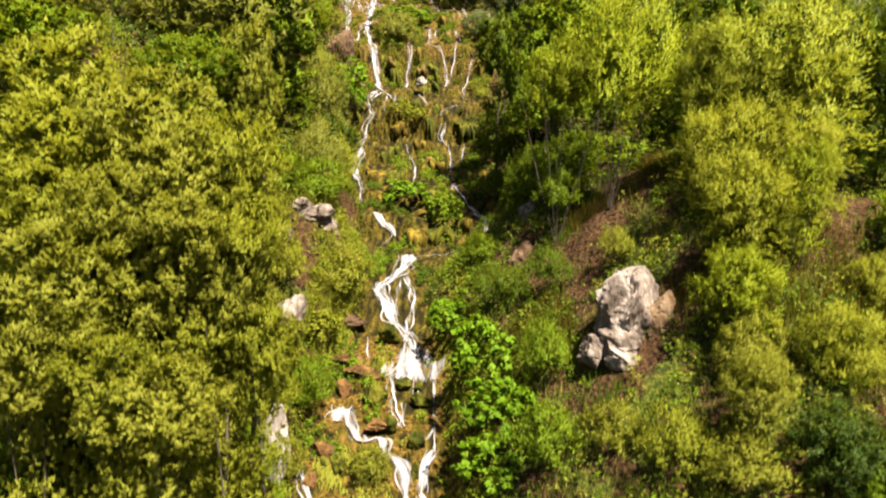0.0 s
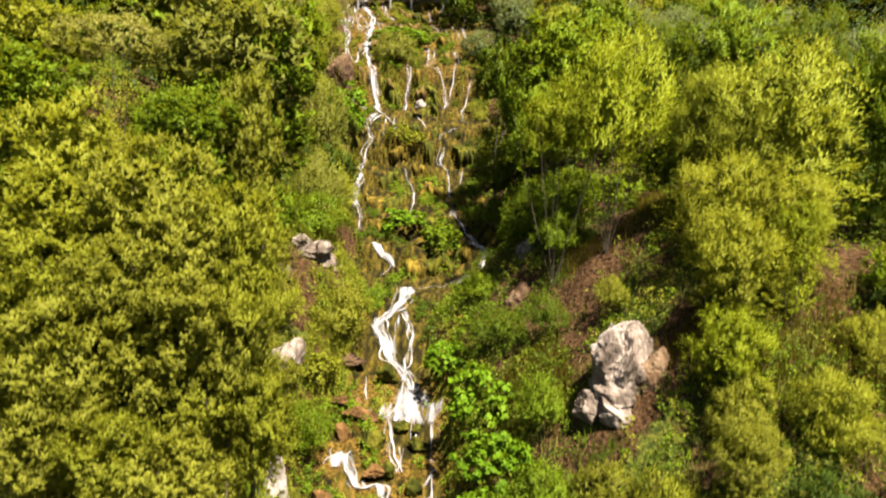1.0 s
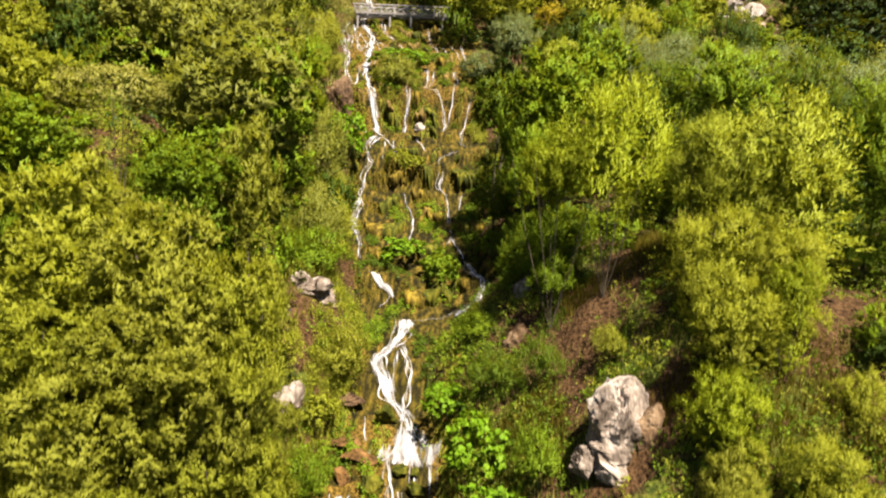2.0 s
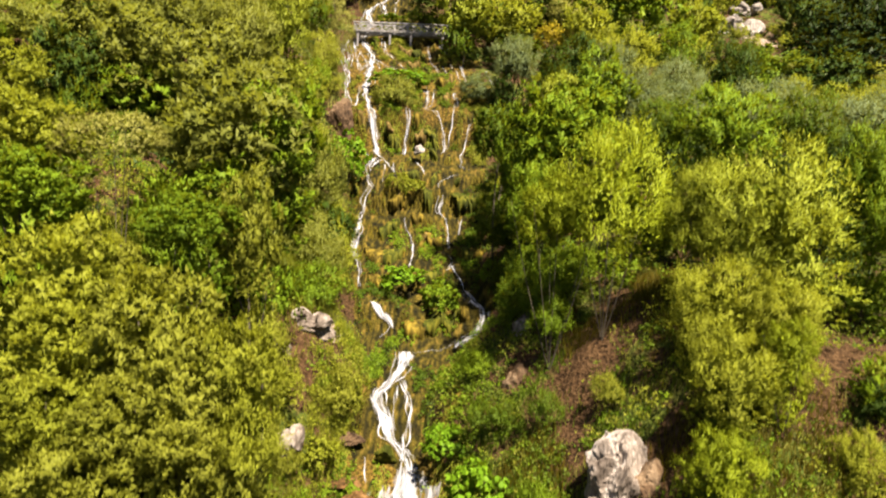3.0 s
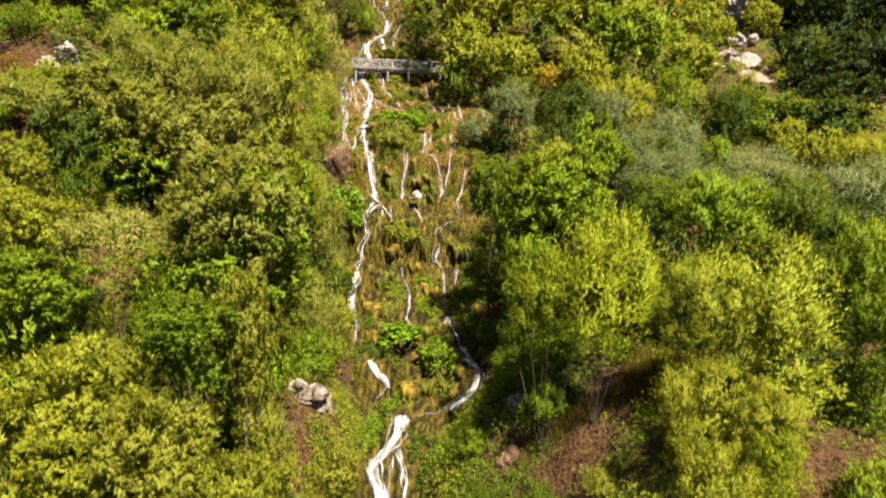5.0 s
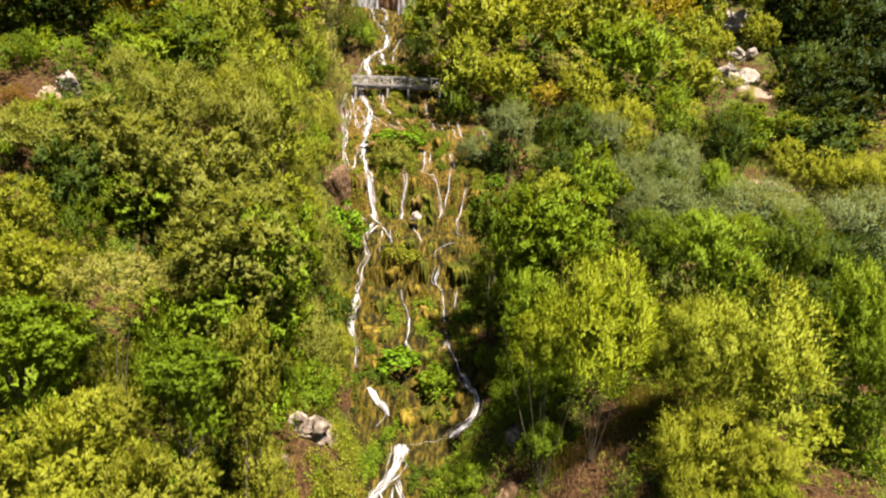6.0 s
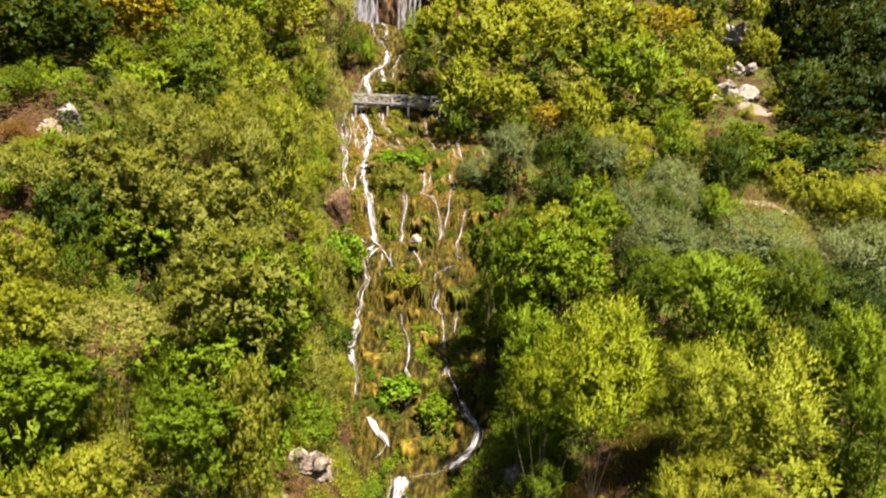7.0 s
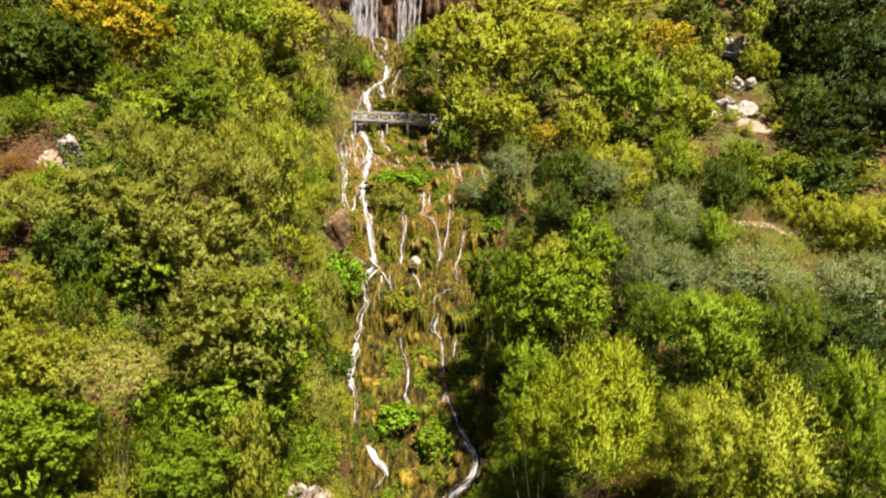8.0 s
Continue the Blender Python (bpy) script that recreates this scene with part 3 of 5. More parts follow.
def crown(seed, lobes, shoots, per, leaf, long, lobe=0.30, flat=0.75, rise=0.5, low=-0.55, slim=0.5, spread=0.8, big=False, inner=0.12, tuft=1):
    """A crown about one unit in radius: rounded lobes on a dome, on each lobe short leafy shoots that point out and up,
    creases between the lobes, and a sparse inner shade of larger leaves; tuft gathers that many shoots into one spray."""
    rng = np.random.default_rng(seed)
    d = unit(rng.normal(size=(lobes * 30, 3)) * [1, 1, 0.9])
    d = d[d[:, 2] > low]
    kept = []
    for k in range(len(d)):
        if len(kept) < lobes and all(np.linalg.norm(d[k] - d[j]) > 1.25 * lobe for j in kept):
            kept.append(k)
    d = d[kept]
    r = lobe * rng.uniform(0.65, 1.3, len(d))
    bulge = unit(rng.normal(size=(5, 3)) + [0, 0, 0.4])
    swell = 0.84 + 0.42 * np.clip((d @ bulge.T).max(1) - 0.45, 0, 1)
    c = d * ((1.0 - 0.75 * r) * swell * rng.uniform(0.66, 1.16, len(d)))[:, None]
    many = shoots * 5
    pick = rng.choice(len(c), many, p=r ** 2 / (r ** 2).sum())
    out = unit(0.95 * unit(rng.normal(size=(many, 3))) + 0.55 * d[pick] + np.array([0, 0, 0.35]))
    at = c[pick] + out * (r[pick] * rng.uniform(0.72, 1.05, many))[:, None] * np.array([1, 1, flat])
    gap = np.linalg.norm((at[:, None] - c[None]) / np.array([1, 1, flat]), axis=2) / r[None]
    gap[np.arange(many), pick] = 9
    keep = (gap > 0.92).all(1)
    at, out, home = at[keep][:shoots], out[keep][:shoots], d[pick][keep][:shoots]
    m = len(at)
    way = unit(0.7 * out + rise * np.array([0, 0, 1.0]) + 0.32 * rng.normal(size=(m, 3)))
    reach = long * rng.uniform(0.5, 1.3, m) * (1 + (rng.uniform(0, 1, m) < 0.2) * rng.uniform(0.3, 1.3, m))
    t = (np.arange(per)[None] + rng.uniform(0, 1, (m, per))) / per
    if tuft > 1:
        lead = np.arange(m) // tuft * tuft
        at = at[lead] + 0.30 * long * rng.normal(size=(m, 3))
        way = unit(way[lead] + 0.28 * rng.normal(size=(m, 3)))
        out = unit(0.6 * out[lead] + 0.4 * way)
        reach = 1.25 * reach[lead] * rng.uniform(0.6, 1.15, m)
    side = unit(np.cross(way[:, None], rng.normal(size=(m, per, 3))))
    pos = at[:, None] + way[:, None] * (reach[:, None] * t)[..., None] + side * (reach[:, None] * rng.uniform(0.05, 0.42, (m, per)) * (1.1 - 0.8 * t))[..., None]
    a = unit(way[:, None] + spread * side + np.array([0, 0, -0.15]))
    face = unit(out[:, None] + 0.55 * rng.normal(size=(m, per, 3)) + np.array([0, 0, 0.4]))
    soft = unit(0.65 * out[:, None] + 0.30 * home[:, None] + 0.35 * face + np.array([0, 0, 0.12]))
    if tuft > 1:
        soft = unit(soft + 0.45 * side + 0.35 * unit(at[:, None] + pos * 0 - at[lead][:, None] + 1e-4))
    pos, a, face, soft = (q.reshape(-1, 3) for q in (pos, a, face, soft))
    size = leaf * rng.uniform(0.6, 1.35, len(pos)) * (1.15 - 0.45 * t.ravel())
    if big:
        v, f = broad_leaves(rng, pos, face, leaf)
        return mesh_of("crown", v, f, [LEAF["green"]])
    b = unit(np.cross(a, face))
    s = size[:, None]
    v = np.stack([pos - a * s * 0.4 - b * s * slim * 0.5, pos - a * s * 0.4 + b * s * slim * 0.5, pos + a * s * 0.7], 1)
    away = (np.cross(v[:, 1] - v[:, 0], v[:, 2] - v[:, 0]) * soft).sum(1) < 0
    v[away, :2] = v[away, 1::-1]
    v, f, soft = v.reshape(-1, 3), np.arange(3 * len(pos)).reshape(-1, 3), np.repeat(soft, 3, 0)
    k = int(len(pos) * inner)
    if k:
        core = c[rng.integers(0, len(c), k)] * rng.uniform(0.4, 0.8, (k, 1)) + rng.normal(size=(k, 3)) * 0.07
        turned = unit(rng.normal(size=(k, 3)))
        w, g = leaves(rng, core, turned, 0.12, 0.9)
        soft = np.concatenate([soft, np.repeat(turned, 3, 0)])
        f = np.concatenate([f, g + len(v)])
        v = np.concatenate([v, w])
    return mesh_of("crown", v, f, [LEAF["green"]], normals=soft)


def tube(verts, faces, path, radii, sides=6):
    base = len(verts)
    for i, (p, r) in enumerate(zip(path, radii)):
        d = unit(path[min(i + 1, len(path) - 1)] - path[max(i - 1, 0)])
        x = unit(np.cross(d, [0.31, 0.95, 0.05]))
        y = np.cross(d, x)
        for k in range(sides):
            w = 2 * math.pi * k / sides
            verts.append(p + r * (math.cos(w) * x + math.sin(w) * y))
    for i in range(len(path) - 1):
        for k in range(sides):
            a, b = base + i * sides + k, base + i * sides + (k + 1) % sides
            faces.append((a, b, b + sides, a + sides))


def stem_mesh(seed, thick, wander):
    """One tapered, slightly bent stem, one unit long along z."""
    rng = np.random.default_rng(seed)
    bend = rng.normal(size=2) * wander
    path = [np.array([bend[0] * math.sin(3 * t), bend[1] * math.sin(2.2 * t + 1) - bend[1] * math.sin(1), t]) for t in np.linspace(-0.05, 1, 6)]
    verts, faces = [], []
    tube(verts, faces, path, thick * np.linspace(1, 0.3, 6), 5)
    return mesh_of("stem", verts, faces, [BARK], True)


# leafy: tiers of broad leaves; feathery: upright shoots
CROWNS = {
    "leafy_near": [crown(10 + i, 40, 1000, 9, 0.080, 0.15, 0.28, 0.74, 0.45, -0.8, slim=0.72, spread=0.95, tuft=5) for i in range(5)],
    "leafy_mid": [crown(20 + i, 30, 700, 8, 0.098, 0.16, 0.30, 0.74, 0.45, -0.8, slim=0.70, spread=0.95, tuft=5) for i in range(5)],
    "leafy_far": [crown(30 + i, 26, 440, 7, 0.112, 0.17, 0.33, 0.76, 0.5, -0.7, slim=0.66, spread=0.95, tuft=4) for i in range(5)],
    "feathery_near": [crown(40 + i, 28, 1200, 9, 0.067, 0.18, 0.33, 0.80, 0.75, -0.85, slim=0.46, spread=0.75, tuft=7) for i in range(5)],
    "feathery_mid": [crown(50 + i, 22, 760, 9, 0.082, 0.19, 0.35, 0.80, 0.8, -0.85, slim=0.42, spread=0.75, tuft=6) for i in range(5)],
    "feathery_far": [crown(60 + i, 22, 460, 8, 0.104, 0.19, 0.36, 0.80, 0.8, -0.8, slim=0.45, spread=0.75, tuft=5) for i in range(4)],
    "spray": [crown(46 + i, 30, 1000, 11, 0.060, 0.22, 0.31, 0.9, 1.0, -0.7, slim=0.40, spread=0.5, tuft=7) for i in range(3)],
    "thin": [crown(70 + i, 22, 620, 7, 0.060, 0.14, 0.28, 0.7, 0.35, -0.2, slim=0.6, inner=0.0) for i in range(3)],
    "low": [crown(80 + i, 18, 420, 9, 0.10, 0.26, 0.34, 0.9, 0.9, -0.2, slim=0.4, spread=0.6, tuft=5) for i in range(4)],
    "skirt": [crown(75 + i, 24, 210, 8, 0.095, 0.17, 0.32, 0.75, 0.35, -0.5, slim=0.6, spread=1.0) for i in range(4)],
    "scrub": [crown(85 + i, 18, 165, 7, 0.15, 0.22, 0.36, 0.85, 0.5, -0.2, slim=0.5) for i in range(5)],
    "broad": [crown(90 + i, 18, 210, 5, 0.20, 0.12, 0.34, 0.8, 0.3, -0.2, big=True) for i in range(3)],
}
TRUNKS = [stem_mesh(80 + i, 0.012, 0.03) for i in range(3)]
BOUGHS = [stem_mesh(90 + i, 0.018, 0.08) for i in range(3)]
SAY = {
    "lime": "yellow-green broadleaf", "spring": "light lime-green feathery", "yellow": "pale yellow early-autumn", "olive": "dull olive-green broadleaf", "green": "mid-green broadleaf", "sage": "soft sage-green broadleaf",
    "dark": "deep green", "deep": "shade-darkened green", "shade": "deep shade-toned mid-green", "silver": "silvery grey-green willow-like", "gold": "orange-gold autumn", "pale": "thin pale half-bare",
    "fresh": "fresh bright green large-leaved", "red": "russet red", "moss": "brown moss",
}
plant_rng = random.Random(5)


def plant(shape, tint, x, y, z, r, rz, group="", skirt=True):
    """A tree or bush whose crown has its middle at x, y, z; it stands on the ground below."""
    pr = plant_rng
    r, rz = 0.95 * r, 0.95 * rz
    base = float(height(x, y)) - 0.1
    bushy = shape in ("low", "broad", "scrub")
    z = max(z, base + (0.35 if bushy else 0.75) * rz)
    kind = "bush" if bushy else "tree"
    bank = 0 < x < 11.5 and 22 < y < 31
    if tint == "pale" and not bushy:
        shape = "thin"
    elif tint == "silver" and not bushy:
        shape = "spray"
    elif bank and x > 6.5 and y > 23:
        shape = "spray"
    elif not bushy:
        size = "near" if y < 30 or r > 2.6 and y < 45 else "mid" if y < 60 else "far"
        shape = ("feathery_" if x > 2 and y < 66 and not (x < 10 and 36 < y < 50) or tint == "spring" or x < -10 and y > 40 and tint in ("sage", "yellow", "olive") else "leafy_") + size
    where = "on the steep slope" if abs(x + 2) > 7 or y < 40 else "beside the cascade"
    thing = tagged(new(kind), f"{SAY[tint]} {kind} {where}", kind, group or f"{kind}s on the slope")
    thing.matrix_world = pose(x, y, base)
    turn = pr.uniform(0, 360)
    part("crown", pr.choice(CROWNS[shape]), thing, "", pose(0, 0, z - base, pr.uniform(-8, 8), 0, turn) @ Matrix.Diagonal((r, r * pr.uniform(0.85, 1.1), rz, 1)), LEAF[tint])
    tall = z - base + 0.5 * rz
    under = z - 0.6 * rz - base
    if skirt and not bushy and not bank and tint != "pale" and under > 0.9:
        wide = 0.5 if channel(np.array([x - r, x + r]), np.array([y, y])).max() > 0.2 else 0.8
        # far trees: lower tiers get a darker leaf colour, painting the shade under crowns
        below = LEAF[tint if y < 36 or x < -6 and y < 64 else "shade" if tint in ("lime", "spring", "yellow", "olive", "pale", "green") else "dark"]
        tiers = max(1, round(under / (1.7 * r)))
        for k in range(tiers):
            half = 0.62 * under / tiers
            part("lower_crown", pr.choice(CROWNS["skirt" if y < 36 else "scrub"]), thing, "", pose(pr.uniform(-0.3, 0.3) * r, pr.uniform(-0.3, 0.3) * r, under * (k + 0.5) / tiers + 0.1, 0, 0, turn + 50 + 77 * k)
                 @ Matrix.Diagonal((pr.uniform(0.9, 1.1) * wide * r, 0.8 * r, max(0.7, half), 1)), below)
    if bushy or bank or tint in ("spring", "pale", "silver"):
        for k in range(1 if shape == "scrub" else 2 if bushy else 6 if bank else 4):
            part("stem", pr.choice(TRUNKS), thing, "", pose(0, 0, 0, 0, pr.uniform(3, 20), turn + k * 67) @ Matrix.Diagonal((0.28 * tall, 0.28 * tall, tall, 1)))
    else:
        stem = part("trunk", pr.choice(TRUNKS), thing, "", pose(0, 0, 0, 0, pr.uniform(-4, 4), turn) @ Matrix.Diagonal((0.7 * tall, 0.7 * tall, tall, 1)))
        for k in range(0 if y < 20 else 3 if y < 60 else 1):
            long = pr.uniform(0.2, 0.3)
            part("bough", pr.choice(BOUGHS), stem, "", pose(0, 0, pr.uniform(0.4, 0.7), 0, pr.uniform(20, 42), turn + k * 125) @ Matrix.Diagonal((0.35, 0.35, long, 1)))
    return thing


plant("mid", "gold", -27.2, 56.8, 55.3, 4.00, 3.29)
plant("near", "dark", -28.5, 47.3, 51.9, 4.12, 3.14)
plant("mid", "dark", -27.5, 51.5, 50.1, 2.56, 2.56)
plant("mid", "green", -24.0, 62.1, 56.5, 3.60, 3.09)
plant("mid", "dark", -37.4, 60.3, 56.8, 4.00, 3.00)
plant("mid", "yellow", -17.4, 54.7, 52.5, 2.95, 3.40)
plant("mid", "yellow", -17.3, 61.8, 50.1, 3.07, 3.07)
plant("mid", "lime", -19.5, 80.9, 60.1, 5.03, 4.36)
plant("mid", "green", -22.8, 74.5, 59.9, 4.32, 3.70)
plant("far", "pale", -13.4, 80.5, 58.7, 2.53, 4.67)
plant("far", "yellow", -14.9, 73.3, 51.2, 2.12, 4.25)
plant("far", "yellow", -12.0, 50.3, 45.1, 2.17, 3.54)
plant("mid", "shade", -18.9, 49.9, 49.1, 3.31, 2.89)
plant("mid", "green", -21.2, 47.7, 46.9, 2.96, 2.37)
plant("mid", "sage", -16.8, 41.6, 44.5, 2.76, 2.58)
plant("mid", "sage", -13.6, 45.4, 43.9, 2.45, 3.20)
plant("mid", "sage", -16.7, 51.5, 46.6, 2.56, 2.99)
plant("low", "shade", -26.8, 43.2, 47.4, 1.79, 1.15)
plant("low", "red", -24.2, 38.3, 44.2, 0.95, 0.70)
plant("low", "red", -23.2, 38.7, 43.7, 0.80, 0.58)
plant("low", "olive", -23.0, 39.7, 44.1, 0.82, 0.66)
plant("low", "olive", -22.8, 37.3, 42.9, 1.39, 0.87)
plant("mid", "sage", -19.4, 37.6, 42.3, 2.80, 2.02)
plant("mid", "sage", -17.1, 37.6, 41.4, 2.80, 2.34)
plant("low", "sage", -21.7, 35.4, 41.6, 2.35, 1.76)
plant("mid", "lime", -18.6, 29.0, 38.6, 1.68, 1.68)
plant("mid", "dark", -19.3, 35.0, 36.9, 1.74, 2.32)
plant("mid", "sage", -13.0, 37.5, 40.6, 2.64, 2.33)
plant("mid", "green", -17.0, 37.4, 38.2, 2.48, 2.17)
plant("near", "sage", -9.9, 32.2, 36.9, 4.01, 3.47)
plant("mid", "green", -8.1, 32.2, 36.7, 2.14, 2.94)
plant("near", "green", -9.6, 31.9, 33.3, 3.44, 2.65)
plant("near", "pale", -13.2, 27.2, 36.0, 2.14, 1.69)
plant("low", "green", -11.7, 29.4, 31.5, 1.8, 2.4)
plant("low", "lime", -13.6, 28.6, 31.0, 1.6, 2.2)
plant("near", "lime", -16.6, 27.2, 36.4, 2.14, 1.69)
plant("near", "green", -15.5, 25.3, 34.3, 2.31, 1.57)
plant("mid", "green", -12.8, 32.4, 32.8, 2.41, 2.15)
plant("mid", "green", -9.5, 25.1, 33.3, 1.87, 1.14)
plant("mid", "olive", -7.5, 26.3, 33.1, 1.35, 2.18)
plant("low", "sage", -7.4, 39.4, 29.3, 1.63, 2.1)
plant("low", "sage", -8.8, 47.6, 34.5, 1.97, 3.15)
plant("near", "lime", -11.7, 20.7, 31.3, 2.05, 2.23)
plant("near", "olive", -8.3, 19.2, 30.2, 2.06, 2.22)
plant("mid", "lime", -5.5, 18.2, 29.6, 1.21, 1.66)
plant("near", "olive", -7.1, 18.6, 29.3, 2.01, 1.70)
plant("near", "lime", -10.7, 19.2, 29.6, 2.06, 1.75)
plant("near", "olive", -9.4, 16.0, 26.7, 1.72, 1.72)
plant("near", "olive", -7.6, 17.0, 26.6, 1.69, 1.54)
plant("mid", "olive", -5.7, 17.7, 26.4, 1.17, 1.90)
plant("near", "olive", -6.4, 14.9, 24.2, 1.60, 1.36)
plant("mid", "lime", -4.6, 17.5, 25.1, 0.87, 1.31)
plant("near", "green", -10.2, 16.9, 21.9, 1.54, 1.12)
plant("low", "green", -6.9, 19.4, 20.4, 1.77, 1.12)
plant("near", "lime", 1.9, 74.5, 56.8, 6.17, 5.86)
plant("far", "yellow", 1.2, 69.8, 51.3, 3.00, 3.18)
plant("mid", "lime", 5.5, 70.0, 50.4, 3.48, 2.90)
plant("mid", "lime", 10.3, 78.8, 59.0, 4.90, 3.92)
plant("mid", "yellow", 14.2, 82.4, 56.5, 4.09, 3.75)
plant("mid", "yellow", 18.1, 79.9, 59.2, 4.96, 3.97)
plant("far", "pale", 12.7, 75.8, 52.6, 3.14, 2.51)
plant("far", "gold", 27.2, 90.0, 62.7, 3.35, 2.98)
plant("far", "dark", 32.9, 94.3, 65.6, 3.90, 3.90)
plant("mid", "lime", 7.2, 89.8, 64.3, 6.70, 3.72)
plant("mid", "lime", 22.1, 95.7, 67.3, 6.34, 3.17)
plant("far", "gold", 9.8, 67.6, 48.7, 1.79, 1.57)
plant("far", "lime", 12.8, 67.6, 49.4, 2.80, 3.08)
plant("mid", "green", 20.3, 74.7, 53.7, 4.64, 4.64)
plant("far", "green", 16.9, 75.8, 54.6, 3.14, 3.14)
plant("far", "yellow", 27.7, 79.5, 57.3, 2.50, 2.76)
plant("far", "lime", 26.4, 77.6, 51.8, 2.70, 3.08)
plant("far", "lime", 33.7, 93.7, 62.5, 2.95, 4.66)
plant("far", "yellow", 27.9, 77.4, 50.2, 2.31, 2.18)
# woods darkened by leaf colour, as if in the hill's shade
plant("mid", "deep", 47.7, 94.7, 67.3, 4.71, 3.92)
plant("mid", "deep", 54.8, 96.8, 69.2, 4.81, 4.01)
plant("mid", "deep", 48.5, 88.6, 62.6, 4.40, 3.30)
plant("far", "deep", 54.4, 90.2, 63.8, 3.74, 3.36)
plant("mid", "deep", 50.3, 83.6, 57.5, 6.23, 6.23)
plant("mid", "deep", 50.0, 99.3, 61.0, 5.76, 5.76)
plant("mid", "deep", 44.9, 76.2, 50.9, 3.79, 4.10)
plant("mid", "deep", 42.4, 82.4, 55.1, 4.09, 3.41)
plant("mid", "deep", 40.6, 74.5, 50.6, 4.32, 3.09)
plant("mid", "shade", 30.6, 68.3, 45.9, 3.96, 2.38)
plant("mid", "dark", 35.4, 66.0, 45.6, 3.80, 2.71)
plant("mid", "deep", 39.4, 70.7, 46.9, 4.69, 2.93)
plant("mid", "lime", 36.8, 58.7, 42.2, 2.50, 2.60)
plant("far", "dark", 22.6, 57.0, 43.4, 2.50, 4.20)
plant("far", "green", 29.4, 66.0, 43.7, 2.2, 2.4)
plant("far", "lime", 31.6, 63.5, 42.8, 2.1, 2.3)
plant("far", "lime", 33.4, 61.0, 41.8, 2.0, 2.2)
plant("far", "lime", 34.0, 57.6, 41.5, 2.2, 2.5)
plant("far", "lime", 36.0, 54.0, 41.4, 2.6, 2.8)
plant("far", "green", 21.3, 54.0, 40.9, 1.9, 2.1)
plant("far", "lime", 21.7, 64.0, 46.2, 2.2, 2.4)
plant("far", "silver", 17.4, 53.4, 42.2, 2.43, 2.43)
plant("mid", "silver", 12.5, 46.9, 40.7, 2.33, 2.25)
plant("mid", "lime", 15.0, 59.7, 45.4, 2.97, 2.97)
plant("far", "green", 20.3, 63.5, 46.6, 2.63, 3.16)
plant("far", "silver", 5.6, 61.2, 45.3, 2.00, 2.20)
plant("mid", "dark", 10.6, 59.5, 44.6, 3.00, 3.20)
plant("far", "silver", 13.2, 57.4, 44.6, 1.70, 2.00)
plant("far", "yellow", 6.1, 39.9, 40.0, 1.49, 1.65)
plant("far", "green", 8.8, 41.1, 40.8, 1.87, 2.38)
plant("mid", "green", 6.8, 38.7, 38.0, 2.88, 2.88, skirt=False)
plant("mid", "green", 5.0, 41.2, 35.7, 1.9, 4.2, skirt=False)
plant("far", "shade", 3.3, 45.0, 37.9, 1.68, 2.61, skirt=False)
plant("mid", "silver", 13.0, 40.6, 39.0, 2.86, 2.02)
plant("near", "silver", 17.7, 38.6, 39.0, 3.30, 2.10)
plant("near", "silver", 24.4, 39.9, 38.5, 3.30, 2.64)
# near-black leaves paint the shade below the silver crowns
plant("mid", "deep", 23.8, 37.6, 37.0, 2.80, 1.87)
plant("mid", "deep", 22.4, 36.5, 35.5, 2.3, 2.2)
plant("mid", "green", 12.9, 32.4, 38.1, 2.41, 2.41)
plant("mid", "shade", 11.2, 35.0, 38.0, 1.74, 1.74)
plant("far", "shade", 16.7, 32.9, 38.3, 1.58, 2.05)
plant("near", "spring", 7.0, 29.0, 34.4, 2.70, 3.20)
plant("mid", "green", 5.1, 34.7, 33.9, 2.01, 2.44, skirt=False)
plant("low", "shade", 4.7, 41.0, 29.3, 1.6, 1.7)
plant("low", "shade", 4.4, 44.5, 31.8, 1.7, 1.9)
plant("low", "green", 4.9, 37.6, 30.0, 1.5, 1.6)
plant("low", "shade", 3.9, 47.4, 33.6, 1.6, 2.0)
plant("mid", "yellow", 10.1, 27.2, 33.6, 1.35, 1.42)
plant("mid", "yellow", 10.4, 27.6, 34.8, 1.5, 1.58)
plant("mid", "yellow", 11.1, 26.0, 33.3, 1.4, 1.47)
plant("mid", "lime", 9.8, 24.0, 29.4, 1.3, 1.37)
plant("mid", "yellow", 10.4, 22.5, 27.5, 1.15, 1.21)
plant("mid", "lime", 11.9, 23.0, 29.2, 1.2, 1.26)
plant("low", "shade", 4.0, 45.2, 31.0, 1.2, 1.2)
plant("low", "green", 5.2, 41.3, 30.2, 1.1, 1.2)
plant("low", "green", 3.9, 35.2, 29.0, 1.1, 1.0)
plant("low", "green", 5.7, 35.0, 30.2, 1.2, 1.2)
plant("low", "dark", 5.8, 45.2, 32.2, 1.4, 1.5)
plant("low", "shade", 3.4, 51.0, 33.0, 1.2, 1.4)
plant("broad", "green", 3.9, 39.2, 28.2, 0.9, 0.9)
plant("broad", "green", 3.2, 42.7, 29.2, 1.0, 1.0)
plant("low", "shade", 3.0, 48.4, 31.5, 1.1, 1.3)
plant("low", "green", 4.9, 32.6, 29.3, 1.0, 1.1)
plant("low", "olive", 33.0, 77.2, 40, 1.0, 1.0)
plant("low", "lime", 36.6, 77.0, 40, 1.1, 1.1)
plant("low", "olive", 38.6, 79.6, 40, 1.2, 1.2)
plant("low", "lime", 32.6, 80.0, 40, 1.0, 1.0)
plant("low", "olive", 38.0, 83.0, 40, 1.1, 1.1)
plant("low", "yellow", -11.3, 63.9, 44.4, 1.2, 1.32)
plant("low", "lime", -11.5, 59.0, 41.5, 1.4, 1.54)
plant("low", "sage", -11.6, 54.3, 40.1, 1.4, 1.54)
